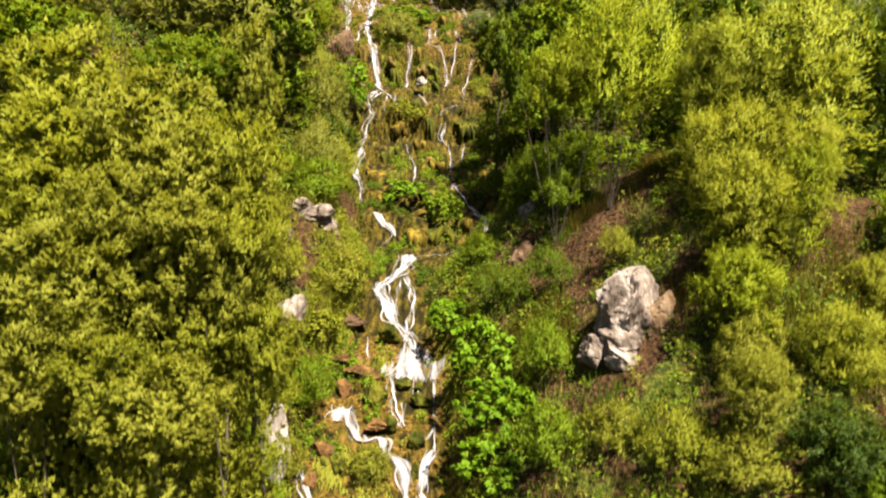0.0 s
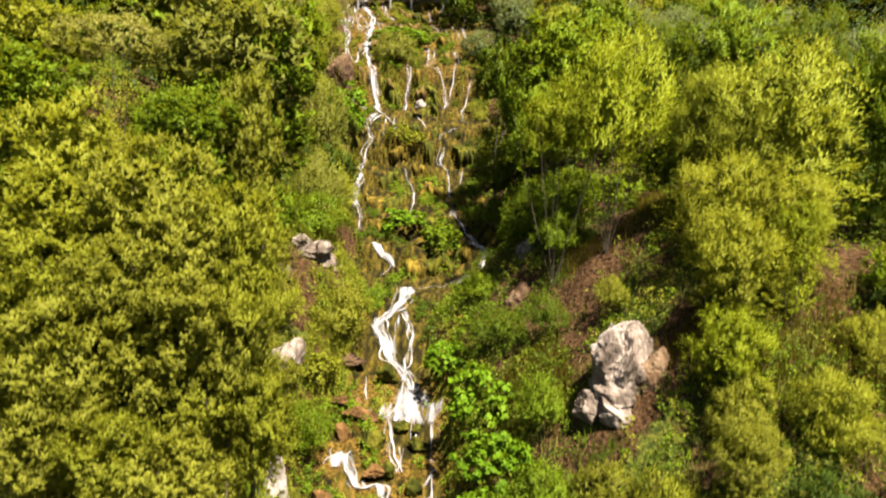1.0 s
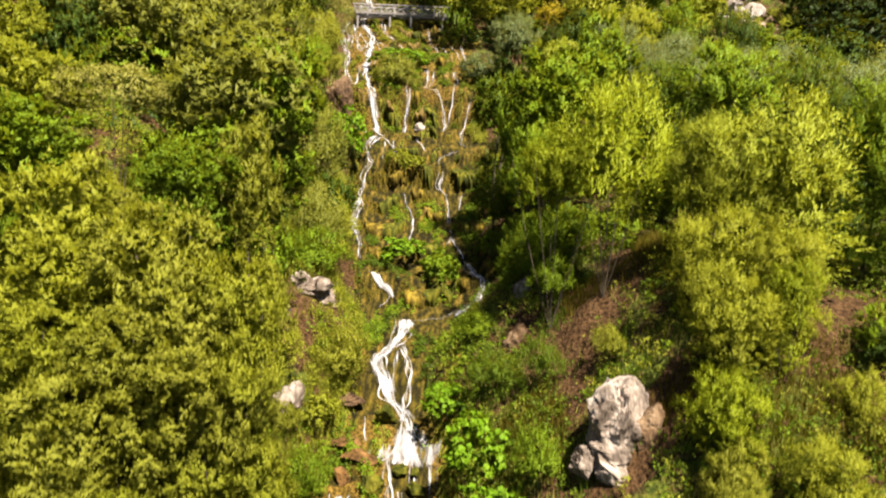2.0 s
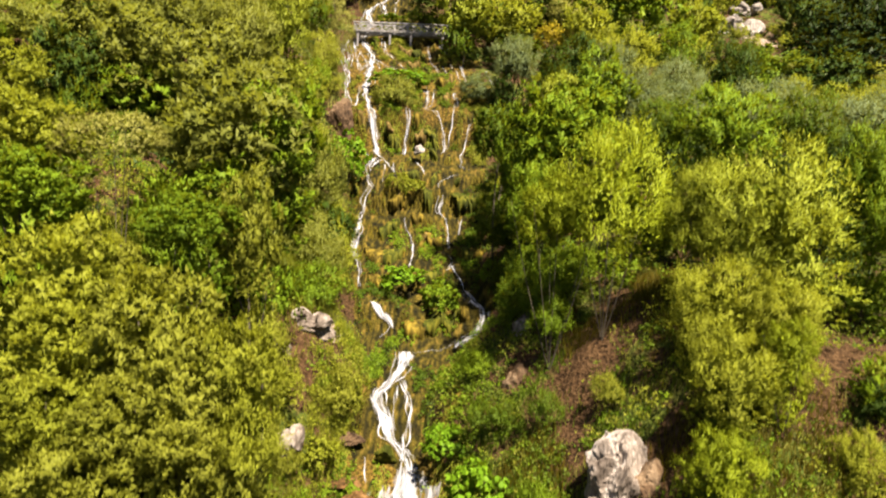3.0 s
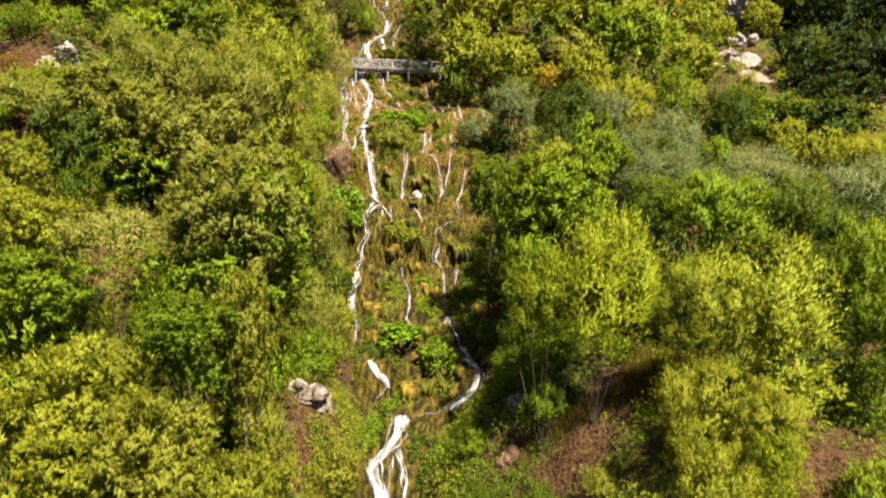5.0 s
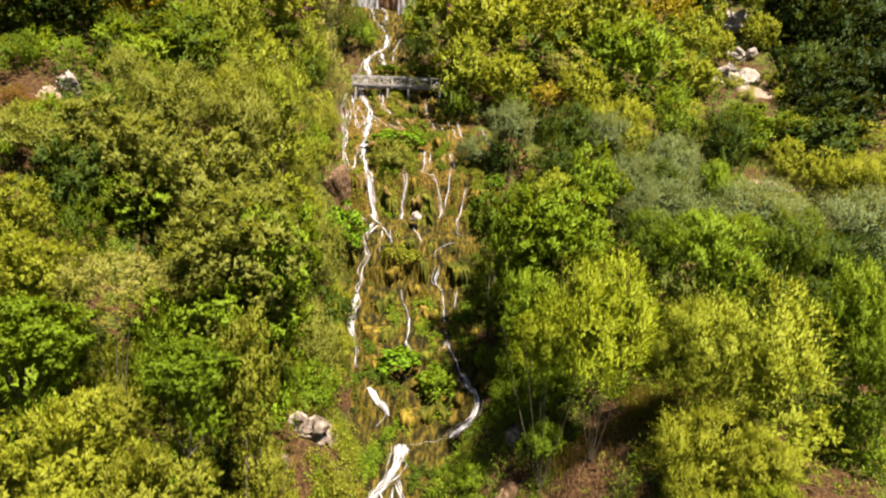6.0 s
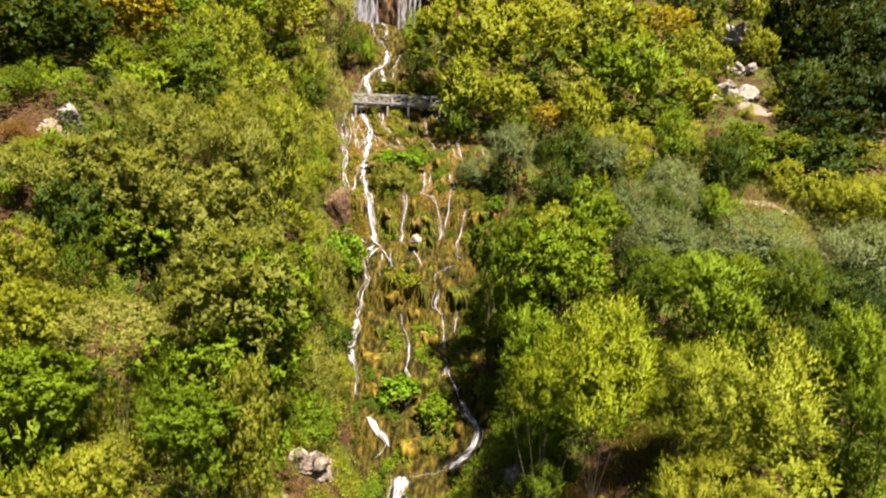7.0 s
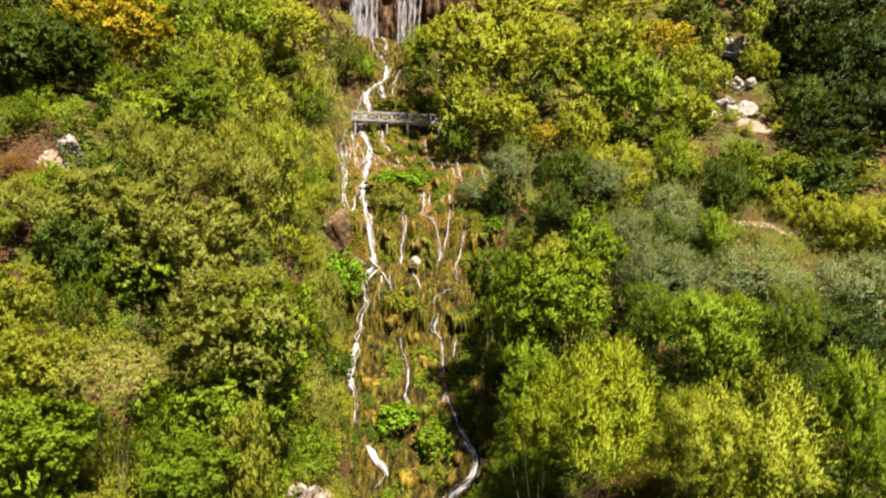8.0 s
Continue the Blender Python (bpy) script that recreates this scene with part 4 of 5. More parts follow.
plant("low", "sage", -9.2, 52.8, 35.0, 1.5, 1.65)
plant("low", "sage", -9.1, 48.1, 33.2, 1.6, 1.76)
plant("low", "lime", -7.5, 47.4, 31.0, 1.5, 1.65)
plant("low", "sage", -7.6, 41.5, 30.6, 1.6, 1.76)
plant("low", "lime", -6.3, 42.1, 29.7, 1.2, 1.32)
plant("low", "lime", -10.7, 53.5, 37.6, 1.4, 1.54)
plant("low", "olive", -10.4, 61.5, 42.5, 1.0, 1.10)
plant("near", "olive", -9.8, 20.6, 27.7, 1.5, 1.42)
plant("near", "lime", -12.0, 19.6, 27.3, 1.5, 1.42)
plant("near", "lime", -7.3, 20.2, 27.3, 1.3, 1.23)
plant("near", "lime", -9.5, 17.8, 26.9, 1.3, 1.23)
plant("near", "olive", -6.5, 21.5, 28.3, 1.3, 1.23)
plant("near", "lime", -13.9, 24.0, 29.9, 1.6, 1.52)
plant("near", "lime", -6.5, 17.2, 25.4, 1.2, 1.14)
# dark low bushes between the silver crowns, painting the shade under them
plant("low", "dark", 9.0, 56.4, 42.0, 2.0, 2.0)
plant("low", "dark", 16.2, 51.0, 40.6, 1.8, 1.8)
plant("low", "dark", 20.6, 37.0, 37.2, 1.8, 1.8)
plant("low", "sage", -20.6, 44.6, 46.2, 1.9, 1.7)
plant("low", "olive", -15.4, 47.6, 45.4, 1.7, 1.9)
plant("low", "green", -18.6, 44.6, 45.0, 1.8, 1.8)
plant("low", "sage", -13.8, 49.6, 43.6, 1.6, 2.0)
plant("mid", "spring", 4.9, 29.6, 33.9, 1.5, 1.7)
plant("low", "green", 4.9, 29.6, 29.0, 0.95, 1.1)
plant("near", "olive", -9.2, 15.4, 24.6, 1.10, 1.00)
plant("low", "dark", 11.6, 15.6, 22.6, 1.2, 1.0)
plant("near", "lime", -10.4, 17.4, 28.6, 1.45, 1.25)
plant("near", "olive", -8.4, 17.2, 28.6, 1.35, 1.20)
plant("near", "olive", -6.5, 16.9, 28.2, 1.25, 1.15)
plant("low", "lime", -5.0, 17.2, 27.9, 0.95, 1.10)
plant("low", "olive", -9.1, 15.2, 25.4, 1.30, 1.10)
plant("near", "lime", -7.4, 14.7, 25.2, 1.10, 0.90)
plant("near", "lime", -12.2, 21.4, 30.2, 1.40, 1.20)
plant("near", "lime", -9.6, 21.2, 30.6, 1.40, 1.20)
plant("near", "olive", -12.0, 23.4, 31.8, 1.50, 1.20)
plant("low", "olive", -2.3, 22.8, 19.6, 0.9, 0.75)
plant("near", "yellow", 12.6, 26.7, 34.1, 3.05, 3.10)
plant("near", "lime", 10.1, 24.7, 30.9, 2.04, 1.94)
plant("mid", "lime", 11.9, 23.3, 31.1, 1.35, 1.45)
plant("far", "spring", 11.3, 21.5, 30.6, 0.80, 0.89)
plant("mid", "green", 17.7, 28.5, 35.7, 1.77, 2.60)
plant("mid", "green", 18.0, 26.8, 34.0, 1.33, 2.00)
plant("mid", "dark", 19.2, 34.0, 35.0, 1.69, 1.69)
plant("mid", "olive", 8.7, 18.6, 25.4, 1.08, 1.16)
plant("near", "lime", 9.5, 21.5, 29.4, 1.69, 1.69)
plant("mid", "lime", 10.8, 17.8, 25.2, 1.25, 1.35)
plant("far", "lime", 15.2, 22.4, 28.2, 0.80, 1.10)
plant("far", "lime", 13.1, 20.5, 26.3, 0.80, 1.02)
plant("mid", "olive", 8.2, 16.8, 24.9, 0.97, 0.97)
plant("near", "dark", 10.0, 15.8, 23.6, 1.44, 1.18)
plant("mid", "spring", 8.6, 19.7, 26.9, 1.22, 1.39)
plant("mid", "dark", 14.6, 22.0, 26.8, 0.90, 0.90)
plant("low", "lime", 6.2, 17.2, 23.0, 0.99, 1.14)
plant("low", "olive", 7.8, 16.1, 22.9, 1.20, 0.80)
plant("broad", "fresh", 1.6, 24.7, 23.1, 1.53, 1.53)
plant("broad", "fresh", 0.5, 28.7, 23.6, 1.07, 1.07)
plant("broad", "fresh", 2.0, 21.6, 22.1, 1.43, 1.25)
plant("broad", "fresh", 1.7, 20.3, 20.8, 1.17, 1.01)
plant("low", "green", 3.2, 19.5, 22.0, 1.29, 1.13)
plant("low", "olive", 4.9, 18.5, 22.7, 1.07, 0.92)
plant("low", "shade", 2.5, 27.9, 25.3, 1.16, 0.92)
plant("low", "olive", 6.5, 25.4, 27.3, 0.76, 0.76)
plant("low", "green", 3.6, 22.2, 23.9, 0.92, 1.10)
plant("broad", "lime", -5.0, 28.4, 23.1, 0.89, 0.82)
plant("low", "green", -6.9, 36.7, 28.9, 1.82, 1.52)
plant("low", "olive", -7.6, 29.2, 26.9, 1.33, 2.17)
plant("low", "olive", -4.5, 31.2, 24.7, 1.42, 1.29)
plant("low", "green", -5.0, 25.2, 21.3, 1.04, 1.25)
plant("broad", "fresh", -7.8, 54.0, 35.7, 1.79, 2.68)
plant("broad", "fresh", -4.8, 65.1, 43.8, 2.59, 1.19)
plant("broad", "lime", -3.8, 53.7, 33.4, 1.07, 0.98)
plant("broad", "lime", -2.6, 54.1, 34.0, 1.08, 0.99)
plant("broad", "fresh", -2.7, 44.3, 28.3, 1.83, 1.10)
plant("broad", "green", 0.0, 42.1, 27.5, 1.39, 1.39)
plant("broad", "fresh", 4.3, 60.9, 40.2, 1.11, 0.91)
plant("low", "sage", -5.0, 62.1, 42.0, 1.85, 1.85)
plant("low", "silver", 3.3, 63.5, 42.8, 2.63, 1.47)
plant("low", "lime", -12.0, 55.3, 40.2, 1.83, 2.75)
plant("low", "olive", -11.2, 63.4, 44.8, 1.47, 1.84)
plant("low", "green", -11.6, 60.6, 43.0, 1.25, 1.50)
plant("far", "yellow", 43.6, 99.8, 67.1, 2.97, 3.72)
plant("far", "lime", 41.3, 93.6, 61.0, 2.71, 3.10)
plant("far", "lime", 32.9, 87.3, 57.6, 2.17, 2.75)
plant("far", "deep", 45.9, 96.1, 61.9, 3.58, 5.57)
plant("far", "dark", 40.0, 79.7, 52.8, 2.97, 3.63)
plant("low", "olive", -7.3, 26.3, 24.1, 1.20, 1.30)
plant("low", "lime", -5.9, 23.4, 21.5, 1.07, 1.36)
plant("low", "green", -5.9, 21.0, 20.3, 1.04, 1.04)
plant("low", "olive", -4.8, 22.2, 19.8, 0.55, 0.92)
plant("low", "lime", -6.9, 29.1, 25.5, 1.08, 1.20)
plant("low", "olive", -6.2, 27.0, 23.2, 0.76, 0.76)
plant("far", "pale", -13.6, 75.1, 50.9, 1.87, 4.35)
plant("far", "pale", -11.1, 70.8, 47.7, 1.29, 2.93)
plant("low", "green", -4.2, 86.8, 58.8, 2.30, 3.23)
plant("low", "dark", -3.6, 81.6, 55.1, 2.03, 2.84)
plant("low", "shade", -11.8, 83.5, 57.0, 1.80, 3.46)
plant("broad", "fresh", -6.8, 79.7, 52.3, 1.72, 0.66)
plant("low", "green", -10.0, 84.3, 56.5, 1.40, 2.09)
plant("low", "shade", -3.2, 79.5, 52.6, 1.97, 1.32)
plant("low", "shade", 4.2, 26.5, 26.2, 0.77, 0.99)
plant("low", "green", 1.7, 31.6, 26.3, 0.84, 0.73)
plant("low", "shade", 3.9, 33.7, 29.0, 1.26, 1.40)
plant("mid", "green", 5.9, 34.0, 30.4, 1.69, 1.69)



# ---- undergrowth ----
def bare_at(x, y):
    """How bare the earth is, 0 to 1."""
    return np.maximum(spots(BARE, x, y, 0.5, 1.0), 0.9 * spots(((29.5, 62.5, 5.0, 3.5),), x, y, 0.7, 1.0))


def bed_at(x, y):
    """1 in the stream bed, 0 outside."""
    return 1 - smooth(-0.2, 0.8, np.abs(x - along(MIDDLE, y)) - along(HALF, y))


def scatter(rng, count, x0, x1, y0, y1, keep):
    x, y = rng.uniform(x0, x1, count), rng.uniform(y0, y1, count)
    ok = rng.uniform(0, 1, count) < keep(x, y)
    x, y = x[ok], y[ok]
    return np.stack([x, y, height(x, y)], -1)


def land(x, y):
    return (1 - bed_at(x, y)) * (1 - 0.93 * bare_at(x, y)) * (1 - channel(x, y))


def carpet(label, tint, seed, leaf, puff, per, *strips):
    """Low leafy growth over strips of the slope (count, x0, x1, y0, y1), thicker and taller in patches."""
    rng = np.random.default_rng(seed)
    at = np.concatenate([scatter(rng, *s, lambda x, y: land(x, y) * smooth(-0.45, 0.35, vnoise(x * 0.5, y * 0.5, seed))) for s in strips])
    swell = 0.25 + 0.9 * np.clip(vnoise(at[:, 0] * 0.6, at[:, 1] * 0.6, seed + 9), 0, 1)
    at[:, 2] += swell * rng.uniform(0, 1.0, len(at))
    pos, face, _ = puffs(rng, at, np.tile([0.0, -0.5, 0.6], (len(at), 1)), per, puff, 1.2)
    v, f = leaves(rng, pos, face, leaf, rise=0.5)
    return tagged(new("undergrowth", mesh_of("undergrowth", v, f, [LEAF[tint]])), label, "undergrowth", kind="stuff")


carpet("dense green undergrowth of low leafy plants", "green", 101, 0.125, 0.24, 13, (7000, -20, 2, 12, 36), (1200, 2, 20, 12, 36), (2600, -30, 30, 36, 62))
carpet("yellow-green low leafy undergrowth on the slope", "lime", 102, 0.12, 0.22, 13, (7000, -20, -2, 12, 36), (500, 4, 20, 12, 27), (2200, -30, 34, 36, 62))
carpet("dull olive scrub growth covering the slope", "olive", 103, 0.125, 0.24, 13, (6000, -20, 2, 12, 36), (1500, 2, 20, 12, 36), (2600, -34, 34, 36, 66), (3500, -48, -8, 50, 92))
# bank growth toned darker in its colour, for the shade of the trees
carpet("shade-toned deep green low growth on the bank", "shade", 105, 0.125, 0.24, 13, (7000, -0.5, 20, 12, 44))
# darkest carpet: its leaf colour stands in for the shaded gaps
carpet("undergrowth below the far trees, coloured dark for the shade there", "dark", 104, 0.26, 0.40, 11, (3200, -45, 50, 58, 100), (900, -36, 20, 40, 62), (1600, -24, -9, 16, 42))


def blades(label, tint, seed, tall, wide, hang, count, x0, x1, y0, y1, keep, category="grass"):
    """Thin bent blades. hang: 0 upright grass, 1 moss that hangs down and out."""
    rng = np.random.default_rng(seed)
    at = scatter(rng, count, x0, x1, y0, y1, keep)
    n = len(at)
    w = rng.uniform(0, 6.28, n)
    side = np.stack([np.cos(w), np.sin(w) * 0.3, 0 * w], -1) * (wide * rng.uniform(0.6, 1.4, n))[:, None]
    h = tall * rng.uniform(0.4, 1.3, n)
    lean = rng.normal(size=(n, 3)) * 0.25 * h[:, None]
    up = np.stack([lean[:, 0], lean[:, 1] - h * (0.15 + 0.35 * hang), h * (1 - 1.9 * hang)], -1)
    at[:, 2] += 0.12 * hang
    at[:, 1] -= 0.1 * hang
    v = np.stack([at - side, at + side, at + up], 1)
    return tagged(new("grass", mesh_of("grass", v.reshape(-1, 3), np.arange(3 * n).reshape(n, 3), [LEAF[tint]])), label, category, kind="stuff")


def patchy(seed, scale=0.6, low=-0.2):
    return lambda x, y: land(x, y) * smooth(low, low + 0.4, vnoise(x * scale, y * scale, seed))


blades("tall yellowish grass on the bank", "lime", 111, 0.55, 0.022, 0, 30000, -11, -3, 18, 44, patchy(21))
blades("dry olive grass on the bank", "olive", 112, 0.6, 0.022, 0, 26000, -12, -3, 18, 46, patchy(22))
blades("rough green grass on the bank", "shade", 113, 0.5, 0.022, 0, 22000, 0, 14, 15, 34, patchy(23))
blades("dry straw-coloured grass among the earth", "pale", 114, 0.4, 0.02, 0, 16000, -8, 14, 17, 34, lambda x, y: (1 - bed_at(x, y)) * smooth(0.1, 0.5, vnoise(x * 0.8, y * 0.8, 24)))
blades("rusty brown dry grass on the bank", "moss", 119, 0.5, 0.022, 0, 26000, 2.5, 14, 19, 33, lambda x, y: (1 - bed_at(x, y)) * smooth(-0.2, 0.3, vnoise(x * 0.5, y * 0.5, 27)))
blades("dry straw-coloured grass beside the cascade", "pale", 118, 0.7, 0.03, 0, 9000, -15, -7.5, 52, 82, lambda x, y: (1 - bed_at(x, y)) * smooth(-0.3, 0.3, vnoise(x * 0.6, y * 0.6, 28)))
blades("short meadow grass of the clearing", "pale", 115, 0.35, 0.04, 0, 12000, 22, 36, 56, 68, lambda x, y: 0.8 + 0 * x)
def steep_bed(seed):
    """Moss grows on the upright steps of the bed, in patches."""
    def keep(x, y):
        rise = (height(x, y + 0.2) - height(x, y - 0.2)) / 0.4
        return bed_at(x, y) * smooth(0.9, 2.0, rise) * smooth(-0.4, 0.2, vnoise(x * 0.7, y * 0.4, seed)) * (1 - channel(x, y))
    return keep


blades("brown and ochre moss hanging over the ledges", "moss", 116, 1.0, 0.035, 1, 150000, -10, 5, 18, 78, steep_bed(25), "moss")
# olive moss only above y 57; darker moss below carries the gully's shade
blades("olive green moss hanging over the ledges", "olive", 117, 0.9, 0.035, 1, 50000, -10, 5, 57, 78, steep_bed(26), "moss")

blades("yellow-green grass hanging over the lower tufa steps", "olive", 131, 0.8, 0.03, 0.75, 26000, -5.2, 1.0, 17, 31,
       lambda x, y: bed_at(x, y) * (1 - channel(x, y)) * smooth(-0.05, 0.25, vnoise(x * 0.6, y * 0.5, 41)))
blades("brown moss trailing over the lower tufa steps", "moss", 132, 0.6, 0.03, 0.8, 22000, -5.2, 1.0, 17, 31,
       lambda x, y: bed_at(x, y) * (1 - channel(x, y)) * smooth(0.0, 0.3, vnoise(x * 0.6, y * 0.5, 43)))


def ferns(seed, tint, label, y0=18):
    rng = np.random.default_rng(seed)
    # shade-tinted plants thicken between y 36 and 58, painting the gully's shade
    at = scatter(rng, 20000, -10, 5, y0, 80, lambda x, y: bed_at(x, y) * (1 - channel(x, y)) * smooth(0.22, 0.5, vnoise(x * 0.38, y * 0.28, seed) + (0.25 if tint == "shade" else 0.0) * (1 - smooth(52, 58, y)) * smooth(36, 40, y)))
    pos, face, _ = puffs(rng, at + [0, -0.1, 0.1], np.tile([0.0, -0.6, 0.5], (len(at), 1)), 12, 0.2, 1.0)
    v, f = leaves(rng, pos, face, 0.13)
    tagged(new("fern_cover", mesh_of("fern_cover", v, f, [LEAF[tint]])), label, "ferns", kind="stuff")


ferns(120, "green", "small green ferns and plants between the rivulets")
ferns(121, "shade", "deep green, shade-toned cushions of plants between the rivulets")
ferns(122, "olive", "small yellowish plants on the mossy ledges", 57)


def understorey():
    """Bushes that close the slope between the trees."""
    pr = random.Random(8)
    done = []
    # half of these tints are darker, painting shade into the gaps
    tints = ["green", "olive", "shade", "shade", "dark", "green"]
    tries = 0
    while len(done) < 140 and tries < 9000:
        tries += 1
        y = pr.uniform(13, 92)
        x = pr.uniform(-0.62 * y - 4, 0.62 * y + 4)
        gap = 1.7 + 0.022 * y
        if land(np.array([x]), np.array([y]))[0] < 0.8 or abs(x - float(along(MIDDLE, y))) < float(along(HALF, y)) + 1.3:
            continue
        if 0 < x < 10 and 17 < y < 33 or -9 < x < 0 and 20 < y < 36 or 18 < x < 34 and 52 < y < 68 or 0 < x < 6 and 32 < y < 46 or 26 < x < 43 and 72 < y < 98:
            continue
        if any((x - a) ** 2 + (y - b) ** 2 < gap * gap for a, b in done):
            continue
        done.append((x, y))
        r = pr.uniform(0.8, 1.35) * (1 + 0.008 * y)
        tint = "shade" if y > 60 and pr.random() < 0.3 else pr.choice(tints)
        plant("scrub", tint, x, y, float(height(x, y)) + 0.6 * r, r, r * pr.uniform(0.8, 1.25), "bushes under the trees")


understorey()


def far_woods():
    """Trees on the slope above the fall and out at both sides."""
    pr = random.Random(9)
    done = []
    tries = 0
    while len(done) < 58 and tries < 4000:
        tries += 1
        y = pr.uniform(62, 125)
        x = pr.uniform(-0.7 * y, 0.7 * y)
        if abs(x + 5) < 16 and y < 99 or 24 < x < 44 and y < 98 or 34 < x < 45 and y < 110 or abs(x) < 0.45 * y and y < 92:
            continue
        if any((x - a) ** 2 + (y - b) ** 2 < 20 for a, b in done):
            continue
        done.append((x, y))
        r = pr.uniform(2.4, 3.8)
        # right of x 40, hillside shade is put into the leaf tints
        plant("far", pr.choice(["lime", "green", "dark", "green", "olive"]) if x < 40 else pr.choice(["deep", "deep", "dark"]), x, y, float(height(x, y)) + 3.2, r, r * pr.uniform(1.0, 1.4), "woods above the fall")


far_woods()


# ---- rocks ----
def block(seed, x, y, z, rx, ry, rz, tilt=0, detail=4):
    """A weathered block: an uneven body cut by flat faces, with fine relief."""
    rng = random.Random(seed)
    bm = bmesh.new()
    bmesh.ops.create_icosphere(bm, subdivisions=detail, radius=1.15)
    cuts = []
    for _ in range(18):
        n = Vector((rng.gauss(0, 1), rng.gauss(0, 1), rng.gauss(0, 0.8))).normalized()
        cuts.append((n, rng.uniform(0.5, 0.95)))
    off = Vector((seed * 3.7, seed * 1.3, 0))
    for v in bm.verts:
        p = v.co.copy()
        for n, d in cuts:
            over = p.dot(n) - d
            if over > 0:
                p -= n * over
        far, _ = noise.voronoi(Vector((p.x * 1.1, p.y * 1.1, p.z * 1.7)) + off)
        p -= p.normalized() * (0.16 * max(0.0, 0.22 - (far[1] - far[0])) + 0.06 * noise.cell(Vector((p.x * 1.8, p.y * 1.8, p.z * 3.5)) + off))
        q = Vector((p.x * 1.6, p.y * 1.6, p.z * 3.2)) + off
        crack = max(0.0, 0.07 - abs(noise.noise(q))) / 0.07
        p += p.normalized() * (0.06 * noise.noise(p * 2.2 + off) + 0.035 * noise.noise(p * 6 + off) - 0.06 * crack)
        v.co = p
    bm.transform(pose(x, y, z, 0, tilt, rng.uniform(-20, 20)) @ Matrix.Diagonal((rx, ry, rz, 1)))
    return bm


def rock(seed, x, y, z, rx, ry, rz, mat, label, tilt=0, detail=4):
    ob = new("rock", from_bm("rock", block(seed, 0, 0, 0, rx, ry, rz, tilt, detail), mat))
    ob.matrix_world = pose(x, y, z)
    return tagged(ob, label, "rock", "rocks on the slope")


def outcrop(x, y, z, mat, label, *blocks):
    """Bedrock that breaks out of the slope: blocks grown together into one body, each (seed, dx, dy, dz, rx, ry, rz, tilt)."""
    ob = new("outcrop")
    for b in blocks:
        part("block", from_bm("block", block(*b), mat), ob)
    ob.matrix_world = pose(x, y, z)
    return tagged(ob, label, "rock", "rocks on the slope")


def face(seed, x, y, z, w, h, mat, label, count=9):
    """A pale rock face that leans back into the slope: flat overlapping slabs about w wide and h high in all."""
    pr = random.Random(seed)
    blocks = [(seed * 10, 0, 0.25 * w, 0, 0.36 * w, 0.22 * w, 0.42 * h, pr.uniform(-10, 10), 4)]
    for k in range(1, count):
        blocks.append((seed * 10 + k, pr.uniform(-0.42, 0.42) * w, pr.uniform(0.0, 0.2) * w, pr.uniform(-0.4, 0.35) * h, w * pr.uniform(0.16, 0.3), w * 0.16, h * pr.uniform(0.12, 0.3), pr.uniform(-25, 25), 3))
    outcrop(x, y, z, mat, label, *blocks)


def crag(seed, x, y, z, w, h, mat, label):
    """A broken face of small blocks about w wide and h high."""
    pr = random.Random(seed)
    outcrop(x, y, z, mat, label, *[(seed * 10 + k, pr.uniform(-0.4, 0.4) * w, pr.uniform(-0.25, 0.25) * w, pr.uniform(-0.4, 0.3) * h, w * pr.uniform(0.2, 0.4), w * pr.uniform(0.2, 0.35), h * pr.uniform(0.2, 0.4), pr.uniform(-25, 25), 3) for k in range(9)])


outcrop(5.95, 21.4, 24.5, PALE_ROCK, "large craggy pale outcrop with a dark crevice, set into the bank",
        (47, 0.25, 0.55, 0.85, 1.35, 1.1, 1.85, -8, 5), (48, -0.28, 0.25, 1.35, 0.78, 0.8, 1.0, 6, 5), (49, -0.35, 0.05, 0.25, 0.75, 0.8, 0.95, 2, 5),
        (32, -0.25, -0.25, -0.10, 0.95, 0.7, 0.60, -6, 5), (33, -0.90, 0.10, -0.15, 0.60, 0.6, 0.60, 12, 5), (38, 0.85, -0.10, -0.10, 1.05, 0.8, 0.46, 10, 5), (47, 0.75, -0.30, -1.05, 0.75, 0.5, 0.40, -6, 5))
outcrop(6.85, 21.6, 25.4, TAN_ROCK, "brown broken rock and earth beside the outcrop", (42, 0.05, 0.0, 0.25, 0.80, 0.7, 0.95, 20, 5), (41, 0.6, 0.1, -0.3, 0.8, 0.7, 0.6, 8, 4), (43, 0.1, -0.1, -0.3, 0.75, 0.6, 0.5, 14, 4))
face(51, 40.8, 102.6, 64.8, 3.6, 3.4, WHITE_TUFA, "pale limestone crag high on the slope")
face(52, 37.6, 90.6, 57.9, 4.0, 2.6, WHITE_TUFA, "pale broken limestone crag above the trees")
face(59, 34.0, 82.0, 53.2, 4.8, 5.0, WHITE_TUFA, "white limestone face above the trees")
face(54, 37.0, 82.6, 52.4, 4.2, 2.2, TAN_ROCK, "brown broken rock below the limestone")
face(58, -6.5, 33.9, 27.3, 2.8, 2.0, PALE_ROCK, "pale rocks breaking out of the grassy bank")
crag(56, -8.0, 31.7, 27.0, 1.5, 1.0, PALE_ROCK, "pale slanting rocks in the grassy bank")
crag(57, -6.45, 28.0, 23.9, 1.4, 1.5, PALE_ROCK, "white tufa rock face between bushes")
rock(7, -5.4, 22.1, 20.5, 0.7, 0.6, 1.35, WHITE_TUFA, "whitish tufa rock beside the stream")
rock(9, -6.5, 23.9, 21.9, 0.7, 0.5, 0.4, PALE_ROCK, "flat pale rock under the bushes")
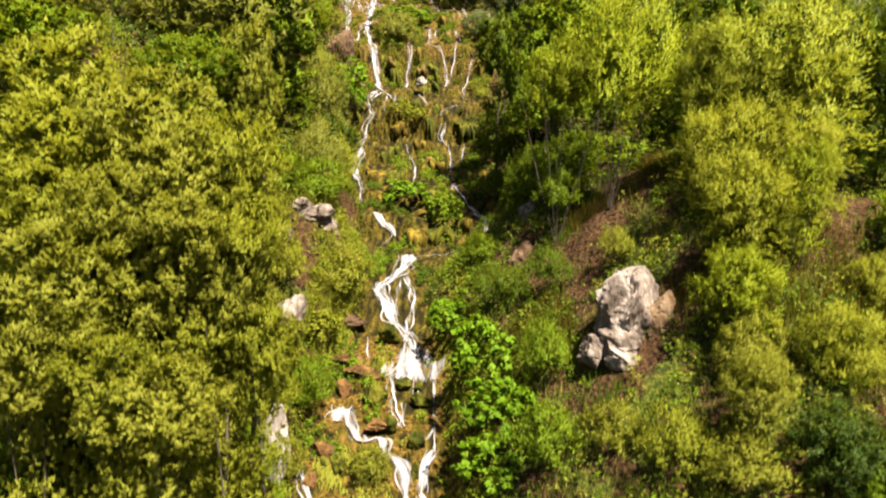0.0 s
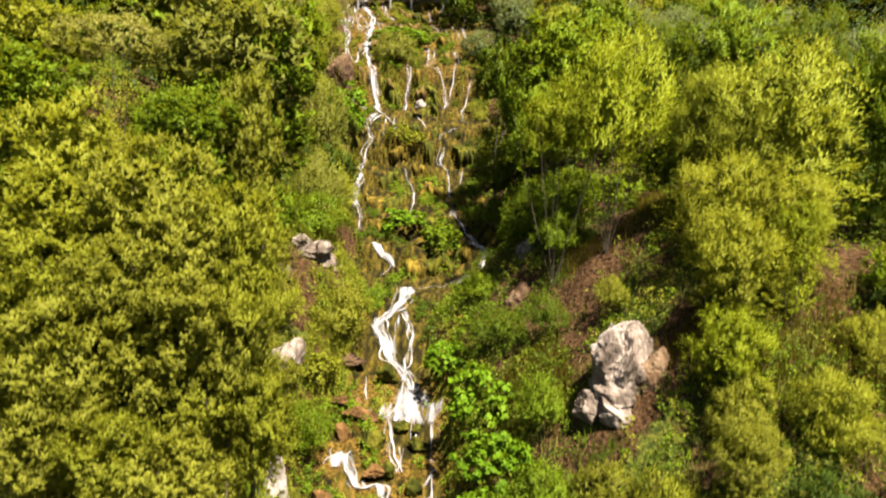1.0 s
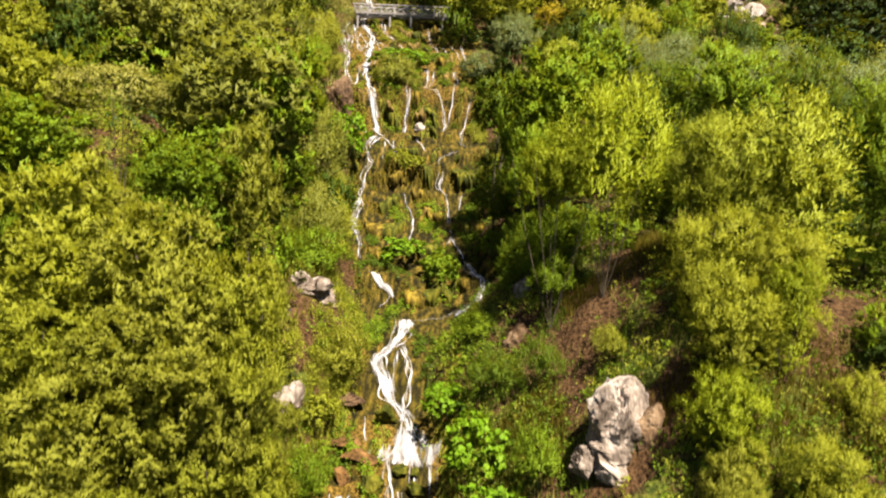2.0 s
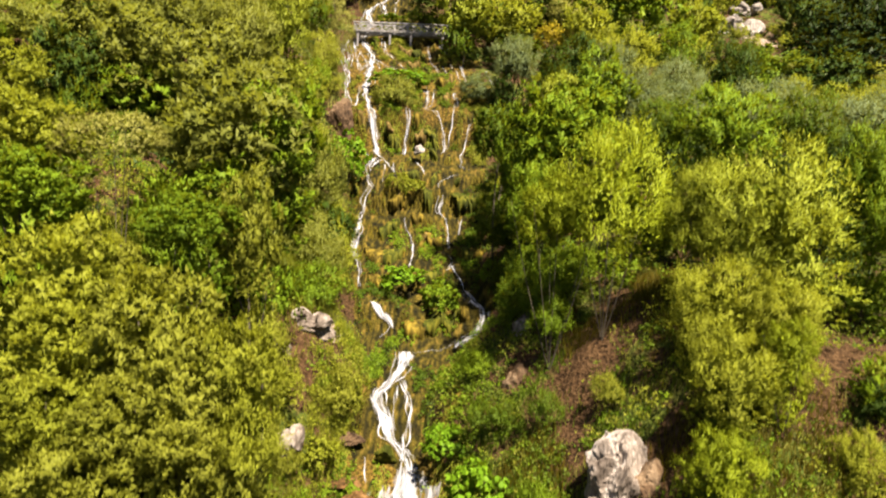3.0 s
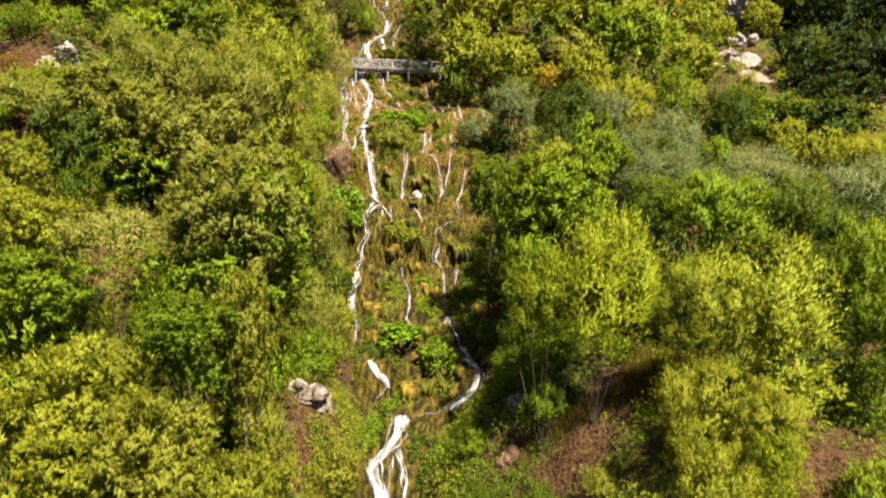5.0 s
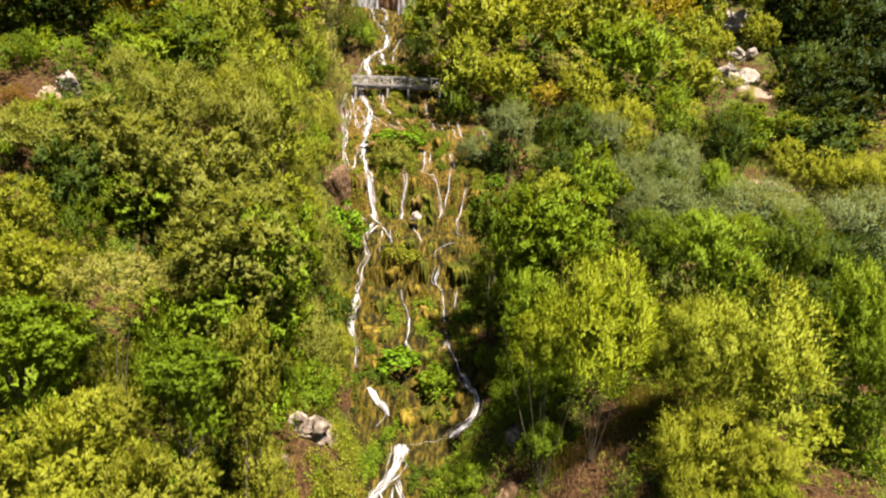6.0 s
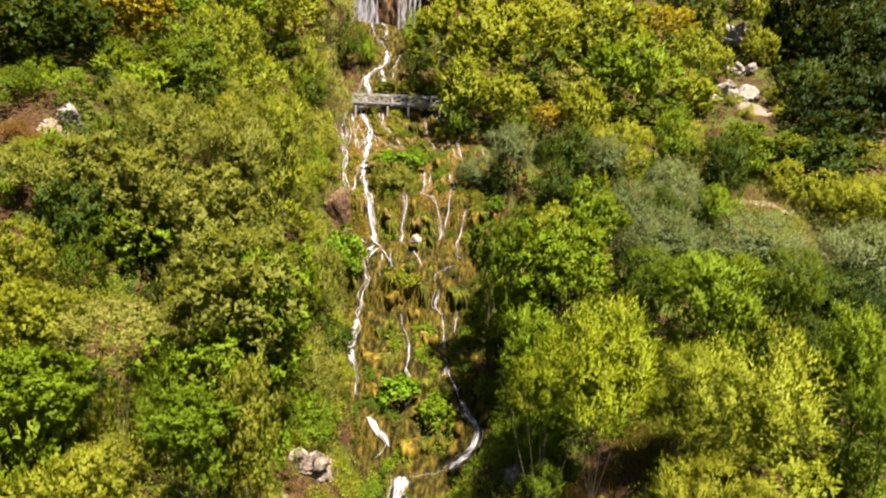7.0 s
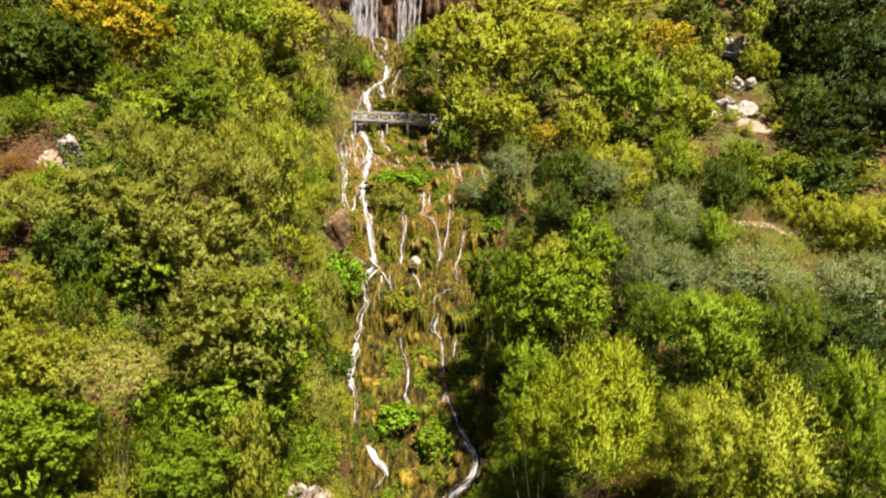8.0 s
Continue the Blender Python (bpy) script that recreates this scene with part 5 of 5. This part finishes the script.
rock(10, 4.1, 33.0, 28.0, 0.65, 0.55, 0.95, PALE_ROCK, "grey rock at the edge of the gully")
rock(11, 3.45, 30.2, 26.3, 0.5, 0.5, 0.9, TAN_ROCK, "tan sloping slab in the bank", 22)
rock(15, -23.4, 42.5, 45.6, 1.2, 0.8, 1.0, WHITE_TUFA, "white rock on the upper slope")
rock(13, -23.6, 36.5, 42.0, 0.5, 0.5, 0.6, PALE_ROCK, "pale rock on the upper slope")
rock(14, -24.6, 39.6, 43.7, 0.5, 0.4, 0.35, PALE_ROCK, "pale rock in the red-brown slope")
rock(19, -2.36, 58.0, 37.3, 0.6, 0.5, 0.45, WHITE_TUFA, "white boulder on a ledge of the cascade")
rock(20, -12.4, 56.3, 40.6, 0.5, 0.5, 1.3, PALE_ROCK, "pale upright rock in the bank")
rock(21, -9.5, 59.2, 39.2, 1.25, 1.0, 2.6, TAN_ROCK, "reddish bare tufa face beside the cascade")
rock(22, -9.5, 54.6, 36.1, 0.9, 0.6, 0.55, TAN_ROCK, "orange-tan rock beside the cascade")
rock(23, 8.1, 24.7, 27.5, 0.3, 0.25, 0.25, PALE_ROCK, "small pale stone in the bank")
rock(24, 4.5, 20.4, 22.5, 0.35, 0.3, 0.3, TAN_ROCK, "small brown stone in the bank")
rock(25, -4.1, 30.6, 23.1, 0.8, 0.7, 0.4, TAN_ROCK, "overhanging tan tufa ledge by the stream")
rock(28, 12.6, 23.8, 28.6, 0.9, 0.7, 0.5, TAN_ROCK, "reddish earth and rock under the trees")

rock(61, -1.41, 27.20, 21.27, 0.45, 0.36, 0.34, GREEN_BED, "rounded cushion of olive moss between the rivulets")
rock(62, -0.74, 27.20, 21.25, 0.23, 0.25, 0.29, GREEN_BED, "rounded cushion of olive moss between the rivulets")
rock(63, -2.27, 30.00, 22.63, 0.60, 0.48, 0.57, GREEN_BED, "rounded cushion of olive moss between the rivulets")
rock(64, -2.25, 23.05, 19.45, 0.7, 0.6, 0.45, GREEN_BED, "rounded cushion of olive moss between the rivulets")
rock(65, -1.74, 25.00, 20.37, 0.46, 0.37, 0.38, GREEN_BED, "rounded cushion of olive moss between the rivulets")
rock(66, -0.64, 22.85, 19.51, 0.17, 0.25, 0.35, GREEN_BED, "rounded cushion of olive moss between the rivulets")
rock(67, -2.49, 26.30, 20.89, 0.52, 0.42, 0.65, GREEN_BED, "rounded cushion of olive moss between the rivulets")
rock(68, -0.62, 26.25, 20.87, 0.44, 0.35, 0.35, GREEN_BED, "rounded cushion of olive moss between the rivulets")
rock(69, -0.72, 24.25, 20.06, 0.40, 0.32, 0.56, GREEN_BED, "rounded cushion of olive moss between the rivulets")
rock(70, -3.20, 27.85, 21.55, 0.97, 0.78, 0.32, RUST_TUFA, "rusty tan tufa hump in the stream bed")
rock(71, -2.12, 24.95, 20.38, 0.75, 0.60, 0.24, RUST_TUFA, "rusty tan tufa hump in the stream bed")
rock(72, -3.97, 23.70, 19.82, 0.51, 0.41, 0.45, RUST_TUFA, "rusty tan tufa hump in the stream bed")
rock(73, -3.71, 26.85, 21.12, 0.40, 0.32, 0.41, RUST_TUFA, "rusty tan tufa hump in the stream bed")
rock(74, -4.03, 28.60, 21.91, 0.95, 0.76, 0.25, RUST_TUFA, "rusty tan tufa hump in the stream bed")
rock(75, -4.20, 22.30, 19.26, 0.26, 0.25, 0.55, RUST_TUFA, "rusty tan tufa hump in the stream bed")


# ---- moss curtains ----
def curtain(seed, x, y, wide, drop, bulge, mat, label):
    """A belly of moss or tufa that hangs over the lip of a ledge near x, y, fluted into drips with a ragged lower edge."""
    nu, nv = max(12, int(wide * 16)), 9
    us = np.linspace(0, 1, nu)
    xs = x + (us - 0.5) * wide
    # follow the upright step of the ledge across
    ys, near = [], y
    for k, xx in enumerate(xs):
        span = np.arange(near - (1.2 if k == 0 else 0.35), near + (1.2 if k == 0 else 0.35), 0.08)
        rise = height(xx + 0 * span, span + 0.12) - height(xx + 0 * span, span - 0.12)
        near = float(span[int(np.argmax(rise))])
        ys.append(near)
    ys = np.convolve(np.pad(ys, 2, "edge"), np.ones(5) / 5, "valid")
    tops = height(xs, ys + 0.3)
    u, v = us[None].repeat(nv, 0), np.linspace(0, 1, nv)[:, None].repeat(nu, 1)
    flute = np.abs(vnoise(u * wide * 2.6 + seed, u * 0 + seed, 31))
    drip = np.abs(vnoise(u * wide * 5.5, u * 0 + seed, 33))
    open_to = 1 - channel(xs, ys)[None]
    long = drop * (0.45 + 0.55 * (1 - flute) + 0.45 * (1 - drip) ** 2 - 0.2) * (0.45 + 0.55 * np.sin(math.pi * u) ** 0.5)
    belly = bulge * np.sin(math.pi * np.clip(v * 0.75 + 0.12, 0, 1)) * (0.35 + 0.65 * np.sin(math.pi * u)) + smooth(0, 0.3, v) * (0.22 * (1 - flute) + 0.10 * (1 - drip))
    belly = belly * open_to - 0.6 * (1 - open_to)
    X = xs[None] + 0.04 * vnoise(u * wide * 6, v * 7, seed)
    Y = ys[None] + 0.30 * (1 - smooth(0, 0.25, v)) - belly - 0.06 * vnoise(u * wide * 7, v * drop * 3, seed + 1)
    Z = tops[None] + 0.08 - v * long + 0.10 * vnoise(u * 4, v * 0, seed + 2)
    front = np.stack([X, Y, Z], -1).reshape(-1, 3)
    back = np.stack([X, Y + 0.3, Z + 0.02], -1).reshape(-1, 3)
    i = np.arange(nu * nv).reshape(nv, nu)
    f1 = np.stack([i[:-1, :-1], i[1:, :-1], i[1:, 1:], i[:-1, 1:]], -1).reshape(-1, 4)
    m = nu * nv
    rim = np.concatenate([i[0], i[1:, -1], i[-1, -2::-1], i[-2:0:-1, 0]])
    nxt = np.roll(rim, -1)
    side = np.stack([rim, nxt, nxt + m, rim + m], -1)
    low = float(front[:, 2].min())
    me = mesh_of("moss_curtain", np.concatenate([front, back]) - [x, y, low], np.concatenate([f1, f1[:, ::-1] + m, side]), [mat], True)
    ob = new("moss_curtain", me)
    ob.matrix_world = pose(x, y, low)
    return tagged(ob, label, "moss", "moss curtains of the cascade")


def all_curtains():
    pr = random.Random(12)
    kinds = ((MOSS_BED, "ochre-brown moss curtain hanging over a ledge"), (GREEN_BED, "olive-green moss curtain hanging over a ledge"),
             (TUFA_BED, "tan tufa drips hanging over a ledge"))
    k = 0
    y = 19.0
    while y < 78:
        half, mid = float(along(HALF, y)), float(along(MIDDLE, y))
        x = mid - half + pr.uniform(-0.4, 0.3)
        while x < mid + half:
            wide = pr.uniform(0.6, 1.9)
            # below y 58 darker green kinds prevail: gully shade put into their colour
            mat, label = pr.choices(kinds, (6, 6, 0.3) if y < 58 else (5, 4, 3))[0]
            if pr.random() < 0.85 and not 31 < y < 40:
                k += 1
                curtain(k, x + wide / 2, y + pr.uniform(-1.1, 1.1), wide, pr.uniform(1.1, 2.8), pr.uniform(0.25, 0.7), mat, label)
            x += wide * 0.9
        y += pr.uniform(1.6, 2.3) / (0.75 if y < 58 else 0.85)
    # the two tall overhangs, with deep hollows behind the drips
    for y, x0, x1 in ((61.0, -5.5, 5.2), (53.9, -1.5, 2.6), (66.2, -3.0, 4.0)):
        x = x0
        while x < x1:
            wide = pr.uniform(0.7, 1.3)
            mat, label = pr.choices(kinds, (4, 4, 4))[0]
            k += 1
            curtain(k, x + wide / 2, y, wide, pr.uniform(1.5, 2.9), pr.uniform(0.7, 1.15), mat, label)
            x += wide * pr.uniform(0.9, 1.3)


all_curtains()


# ---- cliff and upper fall ----
def cliff():
    """The brown rock wall behind the upper fall."""
    nu, nv = 110, 70
    u = np.linspace(-21, 6, nu)[None].repeat(nv, 0)
    w = np.linspace(60, 80, nv)[:, None].repeat(nu, 1)
    hollow = 1.6 * np.exp(-((u + 5.2) / 1.6) ** 2)
    y = 97.0 + hollow + 0.9 * vnoise(u * 0.5, w * 0.25, 41) + 0.4 * vnoise(u * 1.6, w * 0.8, 42) + 0.15 * vnoise(u * 5, w * 2.5, 43) - 0.12 * (w - 60)
    i = np.arange(nu * nv).reshape(nv, nu)
    f = np.stack([i[:-1, :-1], i[:-1, 1:], i[1:, 1:], i[1:, :-1]], -1).reshape(-1, 4)
    m = nu * nv
    v = np.stack([u, y, w], -1).reshape(-1, 3)
    me = mesh_of("cliff", np.concatenate([v, v + [0, 3.0, 0]]), np.concatenate([f, f[:, ::-1] + m]), [CLIFF_ROCK], True)
    return tagged(new("cliff", me), "brown stained rock cliff behind the upper waterfall", "cliff", kind="structure")


cliff()


def veil(seed, x, wide, top, back):
    """A strand of water that falls free in front of the cliff and frays as it falls."""
    n = 40
    t = np.linspace(0, 1, n)
    z = top + (float(height(x, back)) - 0.4 - top) * t
    w = wide * (0.75 + 0.5 * t) * (0.8 + 0.4 * vnoise(t * 7, t * 0, seed))
    mid = x + 0.1 * vnoise(t * 3, t * 0, seed + 5)
    cols = [np.stack([mid + w * k, back - 0.4 * t - 0.12 * (0.25 - k * k) * 4, z], -1) for k in (-0.5, -0.25, 0.0, 0.25, 0.5)]
    i = np.arange(n * 5).reshape(n, 5)
    f = np.stack([i[:-1, :-1], i[:-1, 1:], i[1:, 1:], i[1:, :-1]], -1).reshape(-1, 4)
    me = edged(mesh_of("water", np.stack(cols, 1).reshape(-1, 3), f, [VEIL], True), np.tile((1.0, 0.5, 0.0, 0.5, 1.0), n),
               np.stack([w[:, None] * np.linspace(-0.5, 0.5, 5)[None] + seed * 3.3, np.repeat(20 * t[:, None], 5, 1), np.zeros((n, 5))], -1))
    return tagged(new("water", me), "thin white veil of the upper waterfall", "water", kind="structure")


for k, (x, wide) in enumerate(((-13.2, 1.5), (-12.5, 1.7), (-11.7, 1.7), (-10.9, 1.4), (-10.2, 0.6), (-7.3, 0.9), (-6.6, 1.2), (-5.8, 0.9), (-5.1, 0.7), (-4.5, 0.5))):
    veil(200 + k, x, wide, 76.0, 95.2)


# ---- boardwalk ----
def boardwalk():
    """A timber footbridge over the cascade: deck on two bearers, posts with rails and braces on both sides, legs below."""
    bridge = tagged(new("footbridge"), "weathered grey timber footbridge with railings over the cascade", "bridge")
    x0, x1, yf, yb, deck = -10.6, -0.4, 75.0, 76.3, 50.18
    bridge.matrix_world = pose((x0 + x1) / 2, yf, deck)
    cx = (x0 + x1) / 2

    def timber(name, a, b, w, h):
        bm = bmesh.new()
        beam(bm, Vector(a) - Vector((cx, yf, deck)), Vector(b) - Vector((cx, yf, deck)), w, h)
        part(name, from_bm(name, bm, TIMBER), bridge)

    for y in (yf + 0.1, yb - 0.1):
        timber("bearer", (x0, y, deck - 0.14), (x1, y, deck - 0.14), 0.14, 0.2)
    n = 51
    for i in range(n):
        x = x0 + 0.1 + (x1 - x0 - 0.2) * i / (n - 1)
        timber("plank", (x, yf - 0.08, deck), (x, yb + 0.08, deck), 0.17, 0.05)
    count = 8
    for y in (yf, yb):
        for i in range(count):
            x = x0 + 0.15 + (x1 - x0 - 0.3) * i / (count - 1)
            timber("post", (x, y, deck - 0.2), (x, y, deck + 0.98), 0.12, 0.12)
        for z in (0.95, 0.12):
            timber("rail", (x0, y - 0.07, deck + z), (x1, y - 0.07, deck + z), 0.05, 0.13)
        for i in range(count - 1):
            xa = x0 + 0.15 + (x1 - x0 - 0.3) * i / (count - 1)
            xb = x0 + 0.15 + (x1 - x0 - 0.3) * (i + 1) / (count - 1)
            timber("brace", (xa, y - 0.02, deck + 0.12), (xb, y - 0.02, deck + 0.9), 0.04, 0.08)
            timber("brace", (xa, y + 0.03, deck + 0.9), (xb, y + 0.03, deck + 0.12), 0.04, 0.08)
    for x in (-10.1, -6.65, -4.42, -1.0):
        for y in (yf + 0.1, yb - 0.1):
            timber("leg", (x, y, float(height(x, y)) - 0.3), (x, y, deck - 0.24), 0.2, 0.2)


boardwalk()
